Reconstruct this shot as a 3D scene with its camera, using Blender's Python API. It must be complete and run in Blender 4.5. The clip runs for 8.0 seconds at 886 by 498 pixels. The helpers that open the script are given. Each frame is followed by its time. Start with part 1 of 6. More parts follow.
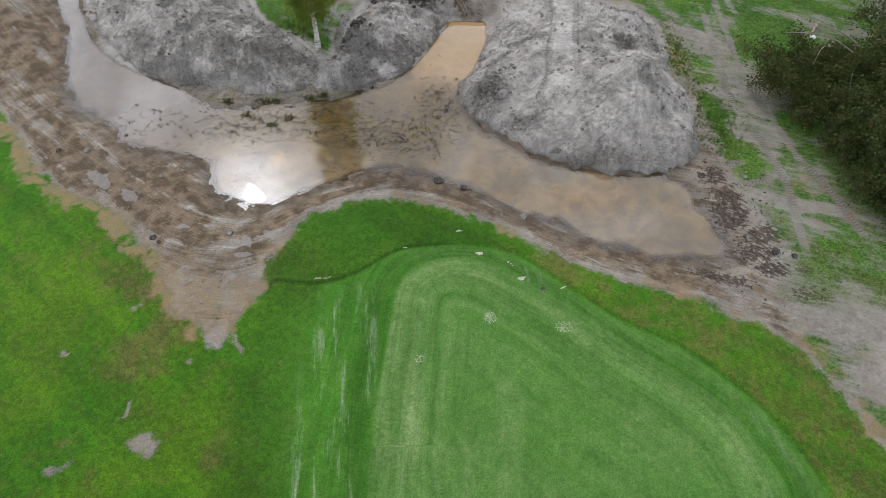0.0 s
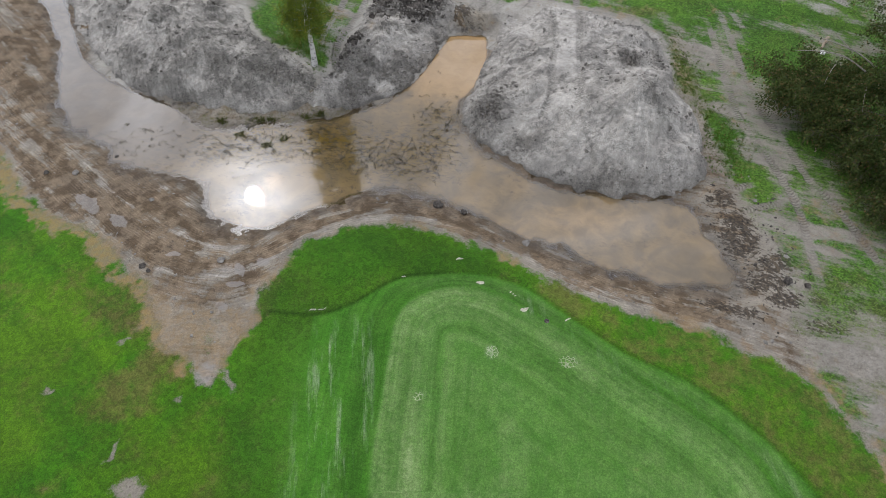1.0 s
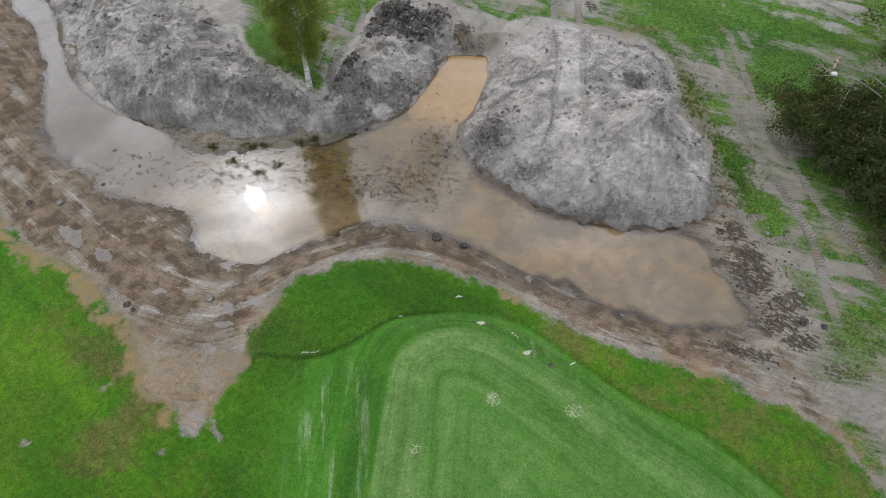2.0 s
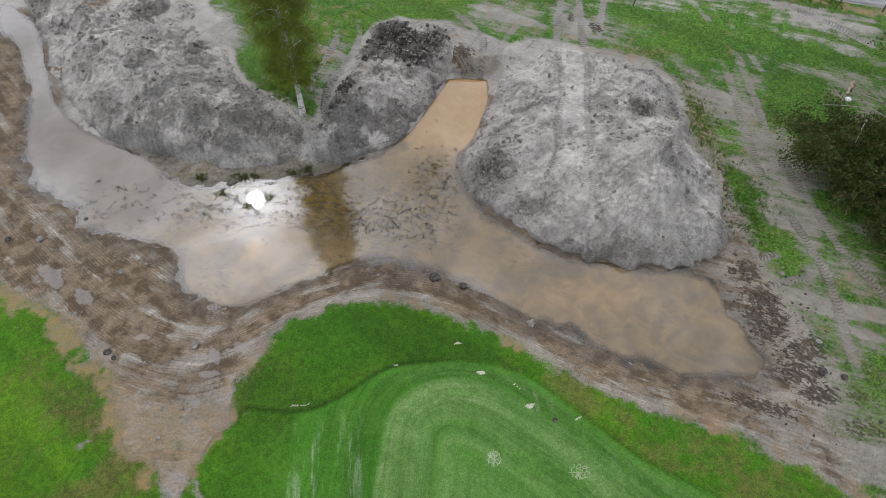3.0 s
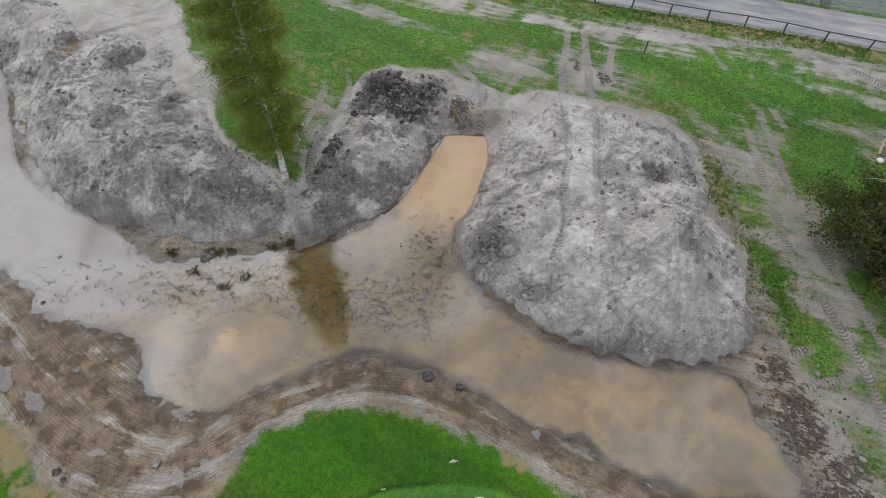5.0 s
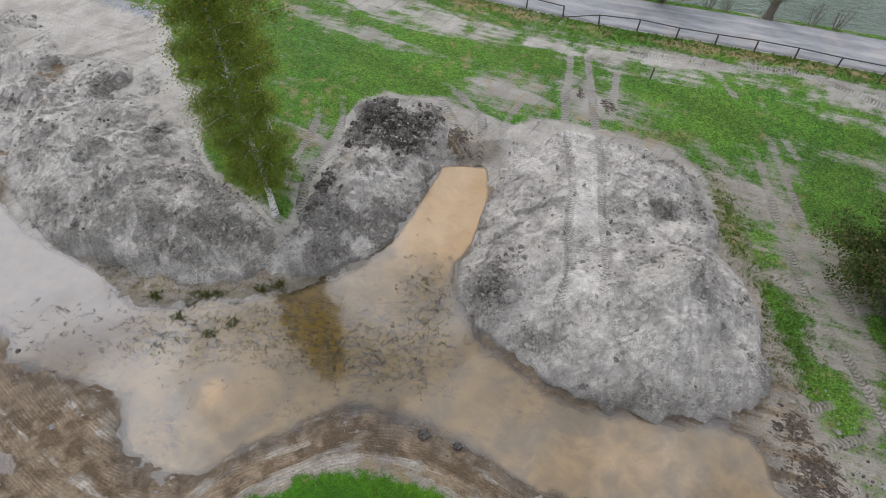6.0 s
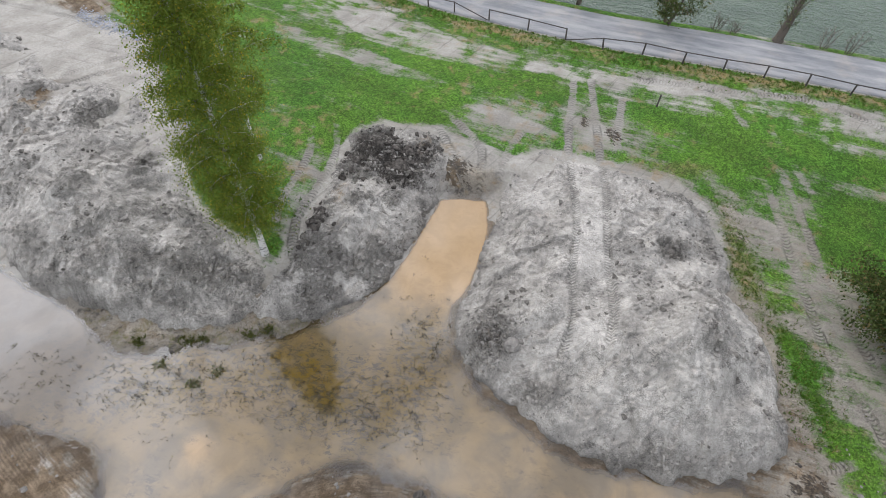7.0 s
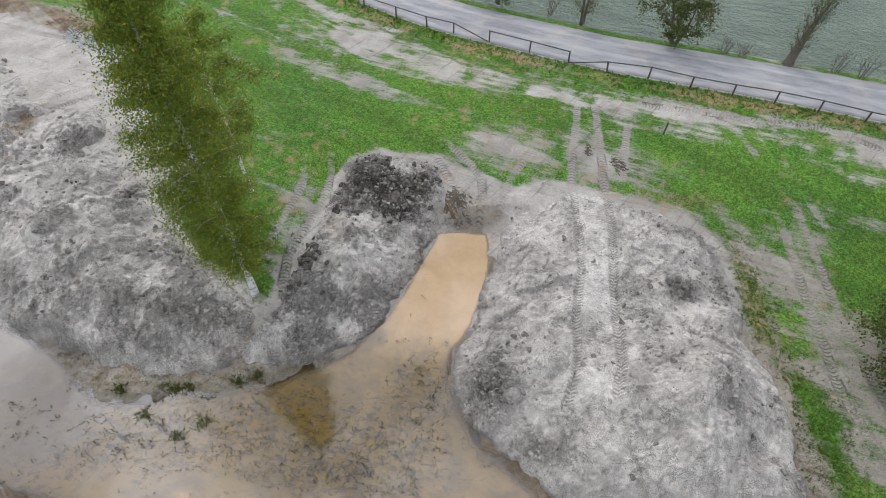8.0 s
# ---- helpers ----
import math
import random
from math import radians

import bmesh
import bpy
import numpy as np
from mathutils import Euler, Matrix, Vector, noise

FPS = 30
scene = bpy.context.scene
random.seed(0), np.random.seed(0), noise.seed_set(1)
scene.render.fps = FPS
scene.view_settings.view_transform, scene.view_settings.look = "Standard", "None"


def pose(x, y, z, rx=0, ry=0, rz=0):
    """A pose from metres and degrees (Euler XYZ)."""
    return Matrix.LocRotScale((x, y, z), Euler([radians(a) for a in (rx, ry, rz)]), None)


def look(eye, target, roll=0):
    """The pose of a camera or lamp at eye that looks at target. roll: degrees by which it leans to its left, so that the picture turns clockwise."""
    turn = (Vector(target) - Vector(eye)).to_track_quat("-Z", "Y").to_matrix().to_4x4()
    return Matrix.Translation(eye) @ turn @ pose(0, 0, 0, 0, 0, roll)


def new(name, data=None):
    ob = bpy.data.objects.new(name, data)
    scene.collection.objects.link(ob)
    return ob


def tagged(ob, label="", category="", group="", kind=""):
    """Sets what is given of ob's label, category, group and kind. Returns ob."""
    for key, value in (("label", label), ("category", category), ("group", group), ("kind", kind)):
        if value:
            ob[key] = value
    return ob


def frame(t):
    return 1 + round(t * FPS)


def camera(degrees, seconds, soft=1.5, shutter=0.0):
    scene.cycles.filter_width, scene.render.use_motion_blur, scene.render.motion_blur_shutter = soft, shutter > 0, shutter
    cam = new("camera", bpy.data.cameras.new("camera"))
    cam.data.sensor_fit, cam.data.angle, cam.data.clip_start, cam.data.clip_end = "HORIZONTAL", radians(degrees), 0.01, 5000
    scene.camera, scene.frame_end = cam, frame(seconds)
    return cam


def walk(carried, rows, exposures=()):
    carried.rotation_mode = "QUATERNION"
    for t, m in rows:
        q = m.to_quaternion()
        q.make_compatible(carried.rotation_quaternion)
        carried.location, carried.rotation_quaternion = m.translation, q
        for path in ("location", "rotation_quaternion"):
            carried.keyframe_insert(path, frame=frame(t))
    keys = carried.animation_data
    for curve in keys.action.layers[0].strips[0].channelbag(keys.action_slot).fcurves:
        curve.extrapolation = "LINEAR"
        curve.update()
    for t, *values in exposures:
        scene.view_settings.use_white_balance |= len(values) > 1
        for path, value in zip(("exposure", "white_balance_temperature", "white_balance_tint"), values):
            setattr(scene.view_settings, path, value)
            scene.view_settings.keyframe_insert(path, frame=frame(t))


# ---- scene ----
cam = camera(74.7, 8.0, soft=0.5)
# seconds, eye, point looked at, roll
PATH = [
    (0.0, (0.220, -0.357, 25.562), (0.090, 11.692, 9.600), -0.52),
    (0.5, (0.221, 0.499, 25.563), (0.087, 12.557, 9.607), -0.54),
    (1.0, (0.235, 1.501, 25.565), (0.098, 13.572, 9.619), -0.56),
    (1.5, (0.262, 2.616, 25.569), (0.122, 14.704, 9.636), -0.58),
    (2.0, (0.300, 3.818, 25.575), (0.156, 15.926, 9.657), -0.59),
    (2.5, (0.347, 5.084, 25.583), (0.199, 17.214, 9.682), -0.61),
    (3.0, (0.402, 6.395, 25.593), (0.250, 18.549, 9.711), -0.62),
    (3.5, (0.463, 7.735, 25.607), (0.307, 19.916, 9.745), -0.64),
    (4.0, (0.529, 9.092, 25.622), (0.369, 21.301, 9.783), -0.65),
    (4.5, (0.597, 10.454, 25.641), (0.433, 22.693, 9.824), -0.66),
    (5.0, (0.667, 11.813, 25.663), (0.499, 24.083, 9.870), -0.67),
    (5.5, (0.737, 13.161, 25.688), (0.564, 25.463, 9.920), -0.68),
    (6.0, (0.806, 14.491, 25.717), (0.628, 26.824, 9.974), -0.69),
    (6.5, (0.870, 15.794, 25.749), (0.688, 28.159, 10.031), -0.70),
    (7.0, (0.930, 17.063, 25.785), (0.743, 29.460, 10.092), -0.70),
    (7.5, (0.984, 18.290, 25.826), (0.792, 30.718, 10.157), -0.71),
    (8.0, (1.029, 19.463, 25.870), (0.832, 31.921, 10.225), -0.71),
]
walk(cam, [(t, look(eye, target, roll)) for t, eye, target, roll in PATH],
     exposures=[(0.0, -0.03), (4.0, -0.03), (5.5, 0.0), (6.5, 0.23), (8.0, 0.28)])

# ---- world and sun: thin overcast, the sun glowing through it ----
SUN = Vector((-0.315, 0.640, 0.701)).normalized()
world = bpy.data.worlds.new("overcast")
scene.world = world
world.use_nodes = True
wt = world.node_tree
wt.nodes.clear()

sun = new("sun", bpy.data.lights.new("sun", "SUN"))
sun.data.energy, sun.data.angle, sun.data.color = 0.65, radians(1.1), (1.0, 0.96, 0.9)
sun.matrix_world = look(SUN * 200, (0, 0, 0))
scene.view_settings.exposure = 0.0


# ---- node helpers ----
def nd(nt, kind, **sockets):
    """A node with its input sockets set by name (spaces as underscores) or linked."""
    node = nt.nodes.new(kind)
    for key, value in sockets.items():
        sock = node.inputs[key.replace("_", " ")]
        if isinstance(value, bpy.types.NodeSocket):
            nt.links.new(value, sock)
        else:
            sock.default_value = value
    return node


def plug(nt, sock, value):
    if isinstance(value, bpy.types.NodeSocket):
        nt.links.new(value, sock)
    else:
        sock.default_value = value


def calc(nt, op, a, b=0.0, c=0.0):
    node = nt.nodes.new("ShaderNodeMath")
    node.operation = op
    for sock, value in zip(node.inputs, (a, b, c)):
        plug(nt, sock, value)
    return node.outputs[0]


def step(nt, v, lo, hi, a=0.0, b=1.0):
    node = nt.nodes.new("ShaderNodeMapRange")
    node.interpolation_type = "SMOOTHSTEP"
    for sock, value in zip(node.inputs, (v, lo, hi, a, b)):
        plug(nt, sock, value)
    return node.outputs[0]


def rgb(c):
    return (*c, 1.0)


def blend(nt, f, a, b):
    node = nt.nodes.new("ShaderNodeMix")
    node.data_type = "RGBA"
    plug(nt, node.inputs[0], f)
    plug(nt, node.inputs[6], a if isinstance(a, bpy.types.NodeSocket) else rgb(a))
    plug(nt, node.inputs[7], b if isinstance(b, bpy.types.NodeSocket) else rgb(b))
    return node.outputs[2]


def noisy(nt, vec, scale, detail=5.0, rough=0.55, warp=0.0):
    return nd(nt, "ShaderNodeTexNoise", Vector=vec, Scale=scale, Detail=detail, Roughness=rough, Distortion=warp).outputs[0]


def scaled(nt, c, f):
    node = nt.nodes.new("ShaderNodeVectorMath")
    node.operation = "SCALE"
    plug(nt, node.inputs[0], c if isinstance(c, bpy.types.NodeSocket) else tuple(c))
    plug(nt, node.inputs["Scale"], f)
    return node.outputs[0]


def stretch(nt, vec, scale, turn=0.0):
    turned = nd(nt, "ShaderNodeMapping", Vector=vec, Rotation=(0, 0, radians(turn))).outputs[0]
    return nd(nt, "ShaderNodeMapping", Vector=turned, Scale=scale).outputs[0]


def grains(nt, vec, scale):
    """Packed grains: the distance from each one's middle, and a random value for each."""
    node = nd(nt, "ShaderNodeTexVoronoi", Vector=vec, Scale=scale, Randomness=1.0)
    return node.outputs["Distance"], nd(nt, "ShaderNodeSeparateColor", Color=node.outputs["Color"]).outputs[0]


def attr(nt, name):
    node = nt.nodes.new("ShaderNodeAttribute")
    node.attribute_name = name
    return node.outputs["Fac"]


def start(name):
    m = bpy.data.materials.new(name)
    m.use_nodes = True
    nt = m.node_tree
    nt.nodes.clear()
    return m, nt, nt.nodes.new("ShaderNodeTexCoord").outputs["Object"]


def finish(nt, shader):
    nt.links.new(shader, nt.nodes.new("ShaderNodeOutputMaterial").inputs[0])


def surface(nt, colour, rough=0.9, height=None, strength=0.5, distance=0.05, spec=0.3, metal=0.0):
    p = nt.nodes.new("ShaderNodeBsdfPrincipled")
    plug(nt, p.inputs["Base Color"], colour if isinstance(colour, bpy.types.NodeSocket) else rgb(colour))
    plug(nt, p.inputs["Roughness"], rough)
    plug(nt, p.inputs["Specular IOR Level"], spec)
    p.inputs["Metallic"].default_value = metal
    if height is not None:
        bump = nd(nt, "ShaderNodeBump", Height=height, Strength=strength, Distance=distance)
        nt.links.new(bump.outputs[0], p.inputs["Normal"])
    finish(nt, p.outputs[0])


# sky: a little blue behind a bright cloud sheet, brightest round the sun
gen = wt.nodes.new("ShaderNodeTexCoord").outputs["Generated"]
sky = wt.nodes.new("ShaderNodeTexSky")
sky.sky_type, sky.sun_disc = "NISHITA", False
sky.sun_elevation, sky.sun_rotation = math.asin(SUN.z), math.atan2(SUN.x, SUN.y)
facing = wt.nodes.new("ShaderNodeVectorMath")
facing.operation = "DOT_PRODUCT"
wt.links.new(gen, facing.inputs[0])
facing.inputs[1].default_value = SUN
near_sun = calc(wt, "MAXIMUM", facing.outputs["Value"], 0.0)
wide = calc(wt, "MULTIPLY", calc(wt, "POWER", near_sun, 4.0), 0.5)
middle_glow = calc(wt, "MULTIPLY", calc(wt, "POWER", near_sun, 150.0), 1.5)
inner = calc(wt, "MULTIPLY", calc(wt, "POWER", near_sun, 700.0), 4.5)
# the cloud thins out to the sun's left as well
cloud_side = wt.nodes.new("ShaderNodeVectorMath")
cloud_side.operation = "DOT_PRODUCT"
wt.links.new(gen, cloud_side.inputs[0])
cloud_side.inputs[1].default_value = Vector((-0.52, 0.44, 0.74)).normalized()
bright_cloud = calc(wt, "MULTIPLY", calc(wt, "POWER", calc(wt, "MAXIMUM", cloud_side.outputs["Value"], 0.0), 34.0), 0.6)
cloud = noisy(wt, stretch(wt, gen, (1.0, 1.0, 2.0)), 3.4, 6.0, 0.6, 0.6)
thin = step(wt, cloud, 0.36, 0.64, 0.45, 1.5)
sheet = calc(wt, "MULTIPLY", thin, calc(wt, "ADD", calc(wt, "ADD", wide, middle_glow), calc(wt, "ADD", inner, calc(wt, "ADD", bright_cloud, 1.04))))
tint = nd(wt, "ShaderNodeCombineColor", Red=calc(wt, "MULTIPLY", sheet, 0.97), Green=sheet, Blue=calc(wt, "MULTIPLY", sheet, 1.09)).outputs[0]
back_sky = nd(wt, "ShaderNodeBackground", Color=sky.outputs[0], Strength=0.05)
back_cloud = nd(wt, "ShaderNodeBackground", Color=tint, Strength=0.88)
both = wt.nodes.new("ShaderNodeAddShader")
wt.links.new(back_sky.outputs[0], both.inputs[0])
wt.links.new(back_cloud.outputs[0], both.inputs[1])
wt.links.new(both.outputs[0], wt.nodes.new("ShaderNodeOutputWorld").inputs[0])


# ---- arithmetic on the plan ----
TABLE = np.random.RandomState(7).rand(8, 256, 256) * 2 - 1


def lattice(x, y, k):
    xi, yi = np.floor(x).astype(int), np.floor(y).astype(int)
    u, v = x - xi, y - yi
    u, v = u * u * (3 - 2 * u), v * v * (3 - 2 * v)
    g = TABLE[k % 8]
    x0, x1, y0, y1 = xi & 255, (xi + 1) & 255, yi & 255, (yi + 1) & 255
    return (g[x0, y0] * (1 - u) + g[x1, y0] * u) * (1 - v) + (g[x0, y1] * (1 - u) + g[x1, y1] * u) * v


def fbm(x, y, size, octaves=4, k=0, gain=0.5):
    total, amp = 0.0, 1.0
    for i in range(octaves):
        f = 2.0 ** i / size
        c, s = math.cos(0.7 * i), math.sin(0.7 * i)
        total = total + amp * lattice((x * c - y * s) * f + 31.7 * i + 57.3 * k, (x * s + y * c) * f + 11.3 * i + 23.9 * k, k + i)
        amp *= gain
    return total


def ridged(x, y, size, octaves=3, k=0):
    total, amp = 0.0, 1.0
    for i in range(octaves):
        total = total + amp * (1 - 2 * np.abs(fbm(x, y, size / 2 ** i, 1, k + i)))
        amp *= 0.5
    return total


def cells(x, y, size, k=0):
    """Domes packed like clods: 1 in the middle of each, about 0 in the creases."""
    x, y = x / size, y / size
    xi, yi = np.floor(x).astype(int), np.floor(y).astype(int)
    best = np.full(x.shape, 9.0)
    g, h = TABLE[k % 8], TABLE[(k + 3) % 8]
    for a in (-1, 0, 1):
        for b in (-1, 0, 1):
            px = xi + a + 0.5 + 0.48 * g[(xi + a) & 255, (yi + b) & 255]
            py = yi + b + 0.5 + 0.48 * h[(xi + a) & 255, (yi + b) & 255]
            best = np.minimum(best, (x - px) ** 2 + (y - py) ** 2)
    return 1 - np.minimum(best, 1.0)


def smooth(v, lo, hi):
    t = np.clip((v - lo) / (hi - lo), 0, 1)
    return t * t * (3 - 2 * t)


def rounded(points, closed=True, cuts=3):
    """A smooth line through the corners."""
    n, out = len(points), []
    p = [np.array(q, float) for q in points]
    for i in range(n if closed else n - 1):
        a, b, c, d = (p[(i + j) % n] if closed else p[min(max(i + j, 0), n - 1)] for j in (-1, 0, 1, 2))
        for s in range(cuts):
            t = s / cuts
            out.append(0.5 * (2 * b + (c - a) * t + (2 * a - 5 * b + 4 * c - d) * t * t + (3 * b - a - 3 * c + d) * t ** 3))
    if not closed:
        out.append(p[-1])
    return np.array(out)


def inside_by(outline, X, Y, with_run=False):
    """Metres inside a closed outline (outside: minus); with_run: also the metres along it."""
    best, run, along = np.full(X.shape, 1e9), 0.0, np.zeros(X.shape)
    odd = np.zeros(X.shape, bool)
    for (ax, ay), (bx, by) in zip(outline, np.roll(outline, -1, 0)):
        dx, dy = bx - ax, by - ay
        t = np.clip(((X - ax) * dx + (Y - ay) * dy) / (dx * dx + dy * dy + 1e-12), 0, 1)
        d = (X - ax - t * dx) ** 2 + (Y - ay - t * dy) ** 2
        if with_run:
            along = np.where(d < best, run + t * math.hypot(dx, dy), along)
            run += math.hypot(dx, dy)
        best = np.minimum(best, d)
        if ay != by:
            odd ^= ((ay > Y) != (by > Y)) & (X < dx * (Y - ay) / dy + ax)
    signed = np.sqrt(best) * np.where(odd, 1, -1)
    return (signed, along) if with_run else signed


def beside(line, X, Y):
    """Signed metres to the left of an open line, and the metres along it."""
    best, side, along = np.full(X.shape, 1e9), np.zeros(X.shape), np.zeros(X.shape)
    run = 0.0
    for (ax, ay), (bx, by) in zip(line[:-1], line[1:]):
        dx, dy = bx - ax, by - ay
        length = math.hypot(dx, dy)
        t = np.clip(((X - ax) * dx + (Y - ay) * dy) / length ** 2, 0, 1)
        d = (X - ax - t * dx) ** 2 + (Y - ay - t * dy) ** 2
        near = d < best
        best = np.where(near, d, best)
        side = np.where(near, np.sign(dx * (Y - ay) - dy * (X - ax)), side)
        along = np.where(near, run + t * length, along)
        run += length
    return np.sqrt(best) * np.where(side == 0, 1, side), along


# ---- the plan ----
SHORE_NORTH = [(-36.5, 52.0), (-33.8, 49.7), (-31.8, 47.7), (-30.2, 44.9), (-28.5, 41.8), (-26.7, 38.8), (-24.4, 36.5), (-21.8, 34.6), (-18.9, 33.4), (-17.3, 32.3), (-15.9, 31.3), (-14.1, 30.8),
               (-12.2, 31.0), (-10.2, 31.3), (-8.3, 31.7), (-6.6, 32.2), (-4.6, 33.1), (-3.3, 34.2), (-1.9, 36.1), (-0.6, 38.8), (0.1, 40.3), (0.3, 41.1)]
SHORE_EAST = [(0.6, 41.35), (1.8, 41.35), (3.0, 41.1), (3.25, 40.75), (3.3, 38.9), (2.7, 36.6), (2.0, 34.3), (1.2, 33.5), (1.1, 31.6), (1.7, 30.1), (2.9, 28.5), (4.3, 27.3), (5.8, 26.3), (7.5, 25.4),
              (9.2, 24.9), (11.2, 24.6), (13.6, 24.6), (14.6, 23.6), (14.9, 21.9), (15.3, 20.6), (15.4, 19.3), (14.7, 18.3)]
SHORE_SOUTH = [(12.8, 18.2), (11.3, 18.4), (9.8, 19.0), (8.3, 19.5), (6.9, 20.4), (5.4, 21.3), (3.8, 22.1), (2.2, 23.0), (0.5, 23.9), (-0.9, 24.7), (-3.0, 25.1),
               (-4.7, 25.0), (-6.3, 24.3), (-7.6, 23.7), (-8.9, 23.0), (-10.1, 22.4), (-11.4, 22.1), (-12.8, 22.6), (-13.6, 23.5), (-14.0, 24.8), (-15.4, 25.8)]
SHORE_WEST = [(-16.8, 26.3), (-18.4, 26.8), (-20.7, 28.0), (-22.7, 29.6), (-24.4, 31.1), (-26.0, 32.6), (-27.3, 35.5), (-28.4, 38.9), (-30.3, 42.2), (-32.7, 45.8), (-35.5, 48.5)]
SHORE = rounded(SHORE_NORTH + SHORE_EAST + SHORE_SOUTH + SHORE_WEST, cuts=2)
FRONT_EDGE = [(-80, 78), (-45, 45), (-36, 37), (-29.4, 29.8), (-26.6, 26.8), (-24.8, 24.3), (-22.5, 22.9), (-19.4, 21.6), (-17.4, 19.5), (-15.6, 18.4), (-14.6, 16.5), (-13.6, 15.0),
              (-12.1, 13.7), (-10.9, 12.7), (-10.5, 13.4), (-9.9, 15.2), (-9.2, 16.9), (-9.2, 17.6), (-8.5, 19.1), (-7.2, 21.0), (-5.4, 21.8), (-2.8, 22.3),
              (-0.8, 21.8), (1.5, 21.0), (3.0, 19.9), (5.4, 18.4), (7.9, 17.1), (10.4, 16.2), (12.8, 15.3), (14.3, 14.5), (15.5, 13.9), (16.7, 13.2),
              (17.4, 11.8), (18.3, 10.1), (19.0, 7.8), (21, 0), (26, -40), (-80, -40)]
FRONT = np.array(FRONT_EDGE, float)
MOWN = rounded([(-7.0, -12), (-7.7, 5.9), (-8.4, 8.2), (-8.8, 11.7), (-8.9, 14.5), (-8.9, 16.5), (-7.8, 16.5), (-6.0, 16.5), (-4.3, 17.3), (-2.6, 18.5), (-0.7, 18.9), (2.0, 18.9),
                (4.4, 18.0), (6.3, 16.4), (8.9, 14.2), (11.4, 12.9), (13.5, 10.9), (14.9, 9.0), (15.7, 7.1), (15.9, 5.0), (14, -4), (8, -12)])
PUTT = rounded([(-2, -10), (-3.1, 0), (-3.1, 5.9), (-3.0, 9.8), (-2.8, 12.0), (-2.6, 14.5), (-2.3, 16.4), (-1.3, 17.6), (0.5, 18.2), (2.6, 17.8), (4.6, 16.5), (6.5, 15.2),
                (8.7, 13.2), (11.0, 11.5), (12.9, 9.8), (13.8, 8.0), (14.2, 5.0), (12, -4), (6, -10)])
ROAD_EDGE = rounded([(-400, 300), (-120, 130), (-40, 88), (-14, 69.5), (-5.9, 63.6), (-3.0, 61.5), (0.6, 59.3), (4.2, 57.6), (7.7, 56.1), (12.0, 54.3), (14.7, 53.4), (17.5, 52.5), (20.0, 51.7),
                     (22.6, 50.8), (24.9, 50.0), (28.4, 48.7), (40, 44), (80, 26), (300, -80)], closed=False, cuts=3)
SAND_LANE = np.array([(-36, 51), (-27, 51.5), (-21, 50.9), (-19.3, 46), (-17.3, 44.5), (-16.6, 46.5), (-18.5, 50), (-21.5, 56.6), (-23.8, 57.6), (-26.2, 59), (-28, 60.2), (-35.4, 63.6), (-60, 72), (-60, 50)], float)
LEFT_HEAP = rounded([(-35.0, 53.0), (-32.2, 48.6), (-29.9, 44.9), (-27.7, 41.2), (-25, 38.0), (-22.2, 35.5), (-19.5, 34.0), (-16.6, 32.9), (-14.0, 32.3), (-11.5, 32.2), (-9.4, 32.6),
                     (-8.4, 33.6), (-8.9, 35.2), (-9.9, 36.7), (-11.1, 37.7), (-13.1, 39.2), (-14.4, 40.8), (-15.7, 43), (-17.7, 44.9), (-19.4, 48.6), (-21.2, 50.9), (-25.1, 51.2),
                     (-27.2, 51.9), (-30.4, 55.8), (-34, 57.5)], cuts=2)
MID_HEAP = rounded([(-9.2, 33.0), (-8.0, 32.6), (-6.4, 32.5), (-4.4, 33.5), (-3.1, 34.5), (-1.8, 36.3), (-0.7, 38.7), (0.4, 41.7), (0.9, 43.6), (0.1, 45.6), (-1.6, 46.0), (-3.7, 46.3),
                    (-5.1, 45.7), (-5.6, 43.4), (-6.2, 41.2), (-6.9, 39.1), (-7.5, 36.7), (-8.6, 34.9)], cuts=2)
RIGHT_HEAP = rounded([(2.0, 34.9), (1.3, 33.3), (1.3, 31.2), (3.1, 28.7), (5.8, 26.3), (7.5, 25.5), (9.2, 25.0), (11.2, 24.8), (14, 25.0), (15.1, 25.3), (16.0, 26.2), (16.0, 27.6),
                      (16.3, 29.3), (16.5, 30.9), (16.2, 32.4), (15.6, 33.9), (15.8, 35.7), (16, 38.2), (15.3, 40.1), (13.8, 41.4), (11.1, 42.5), (8.9, 43.2), (6.7, 43.8), (4.8, 43.0),
                      (4.2, 41.5), (3.5, 39.3), (2.9, 37)], cuts=2)

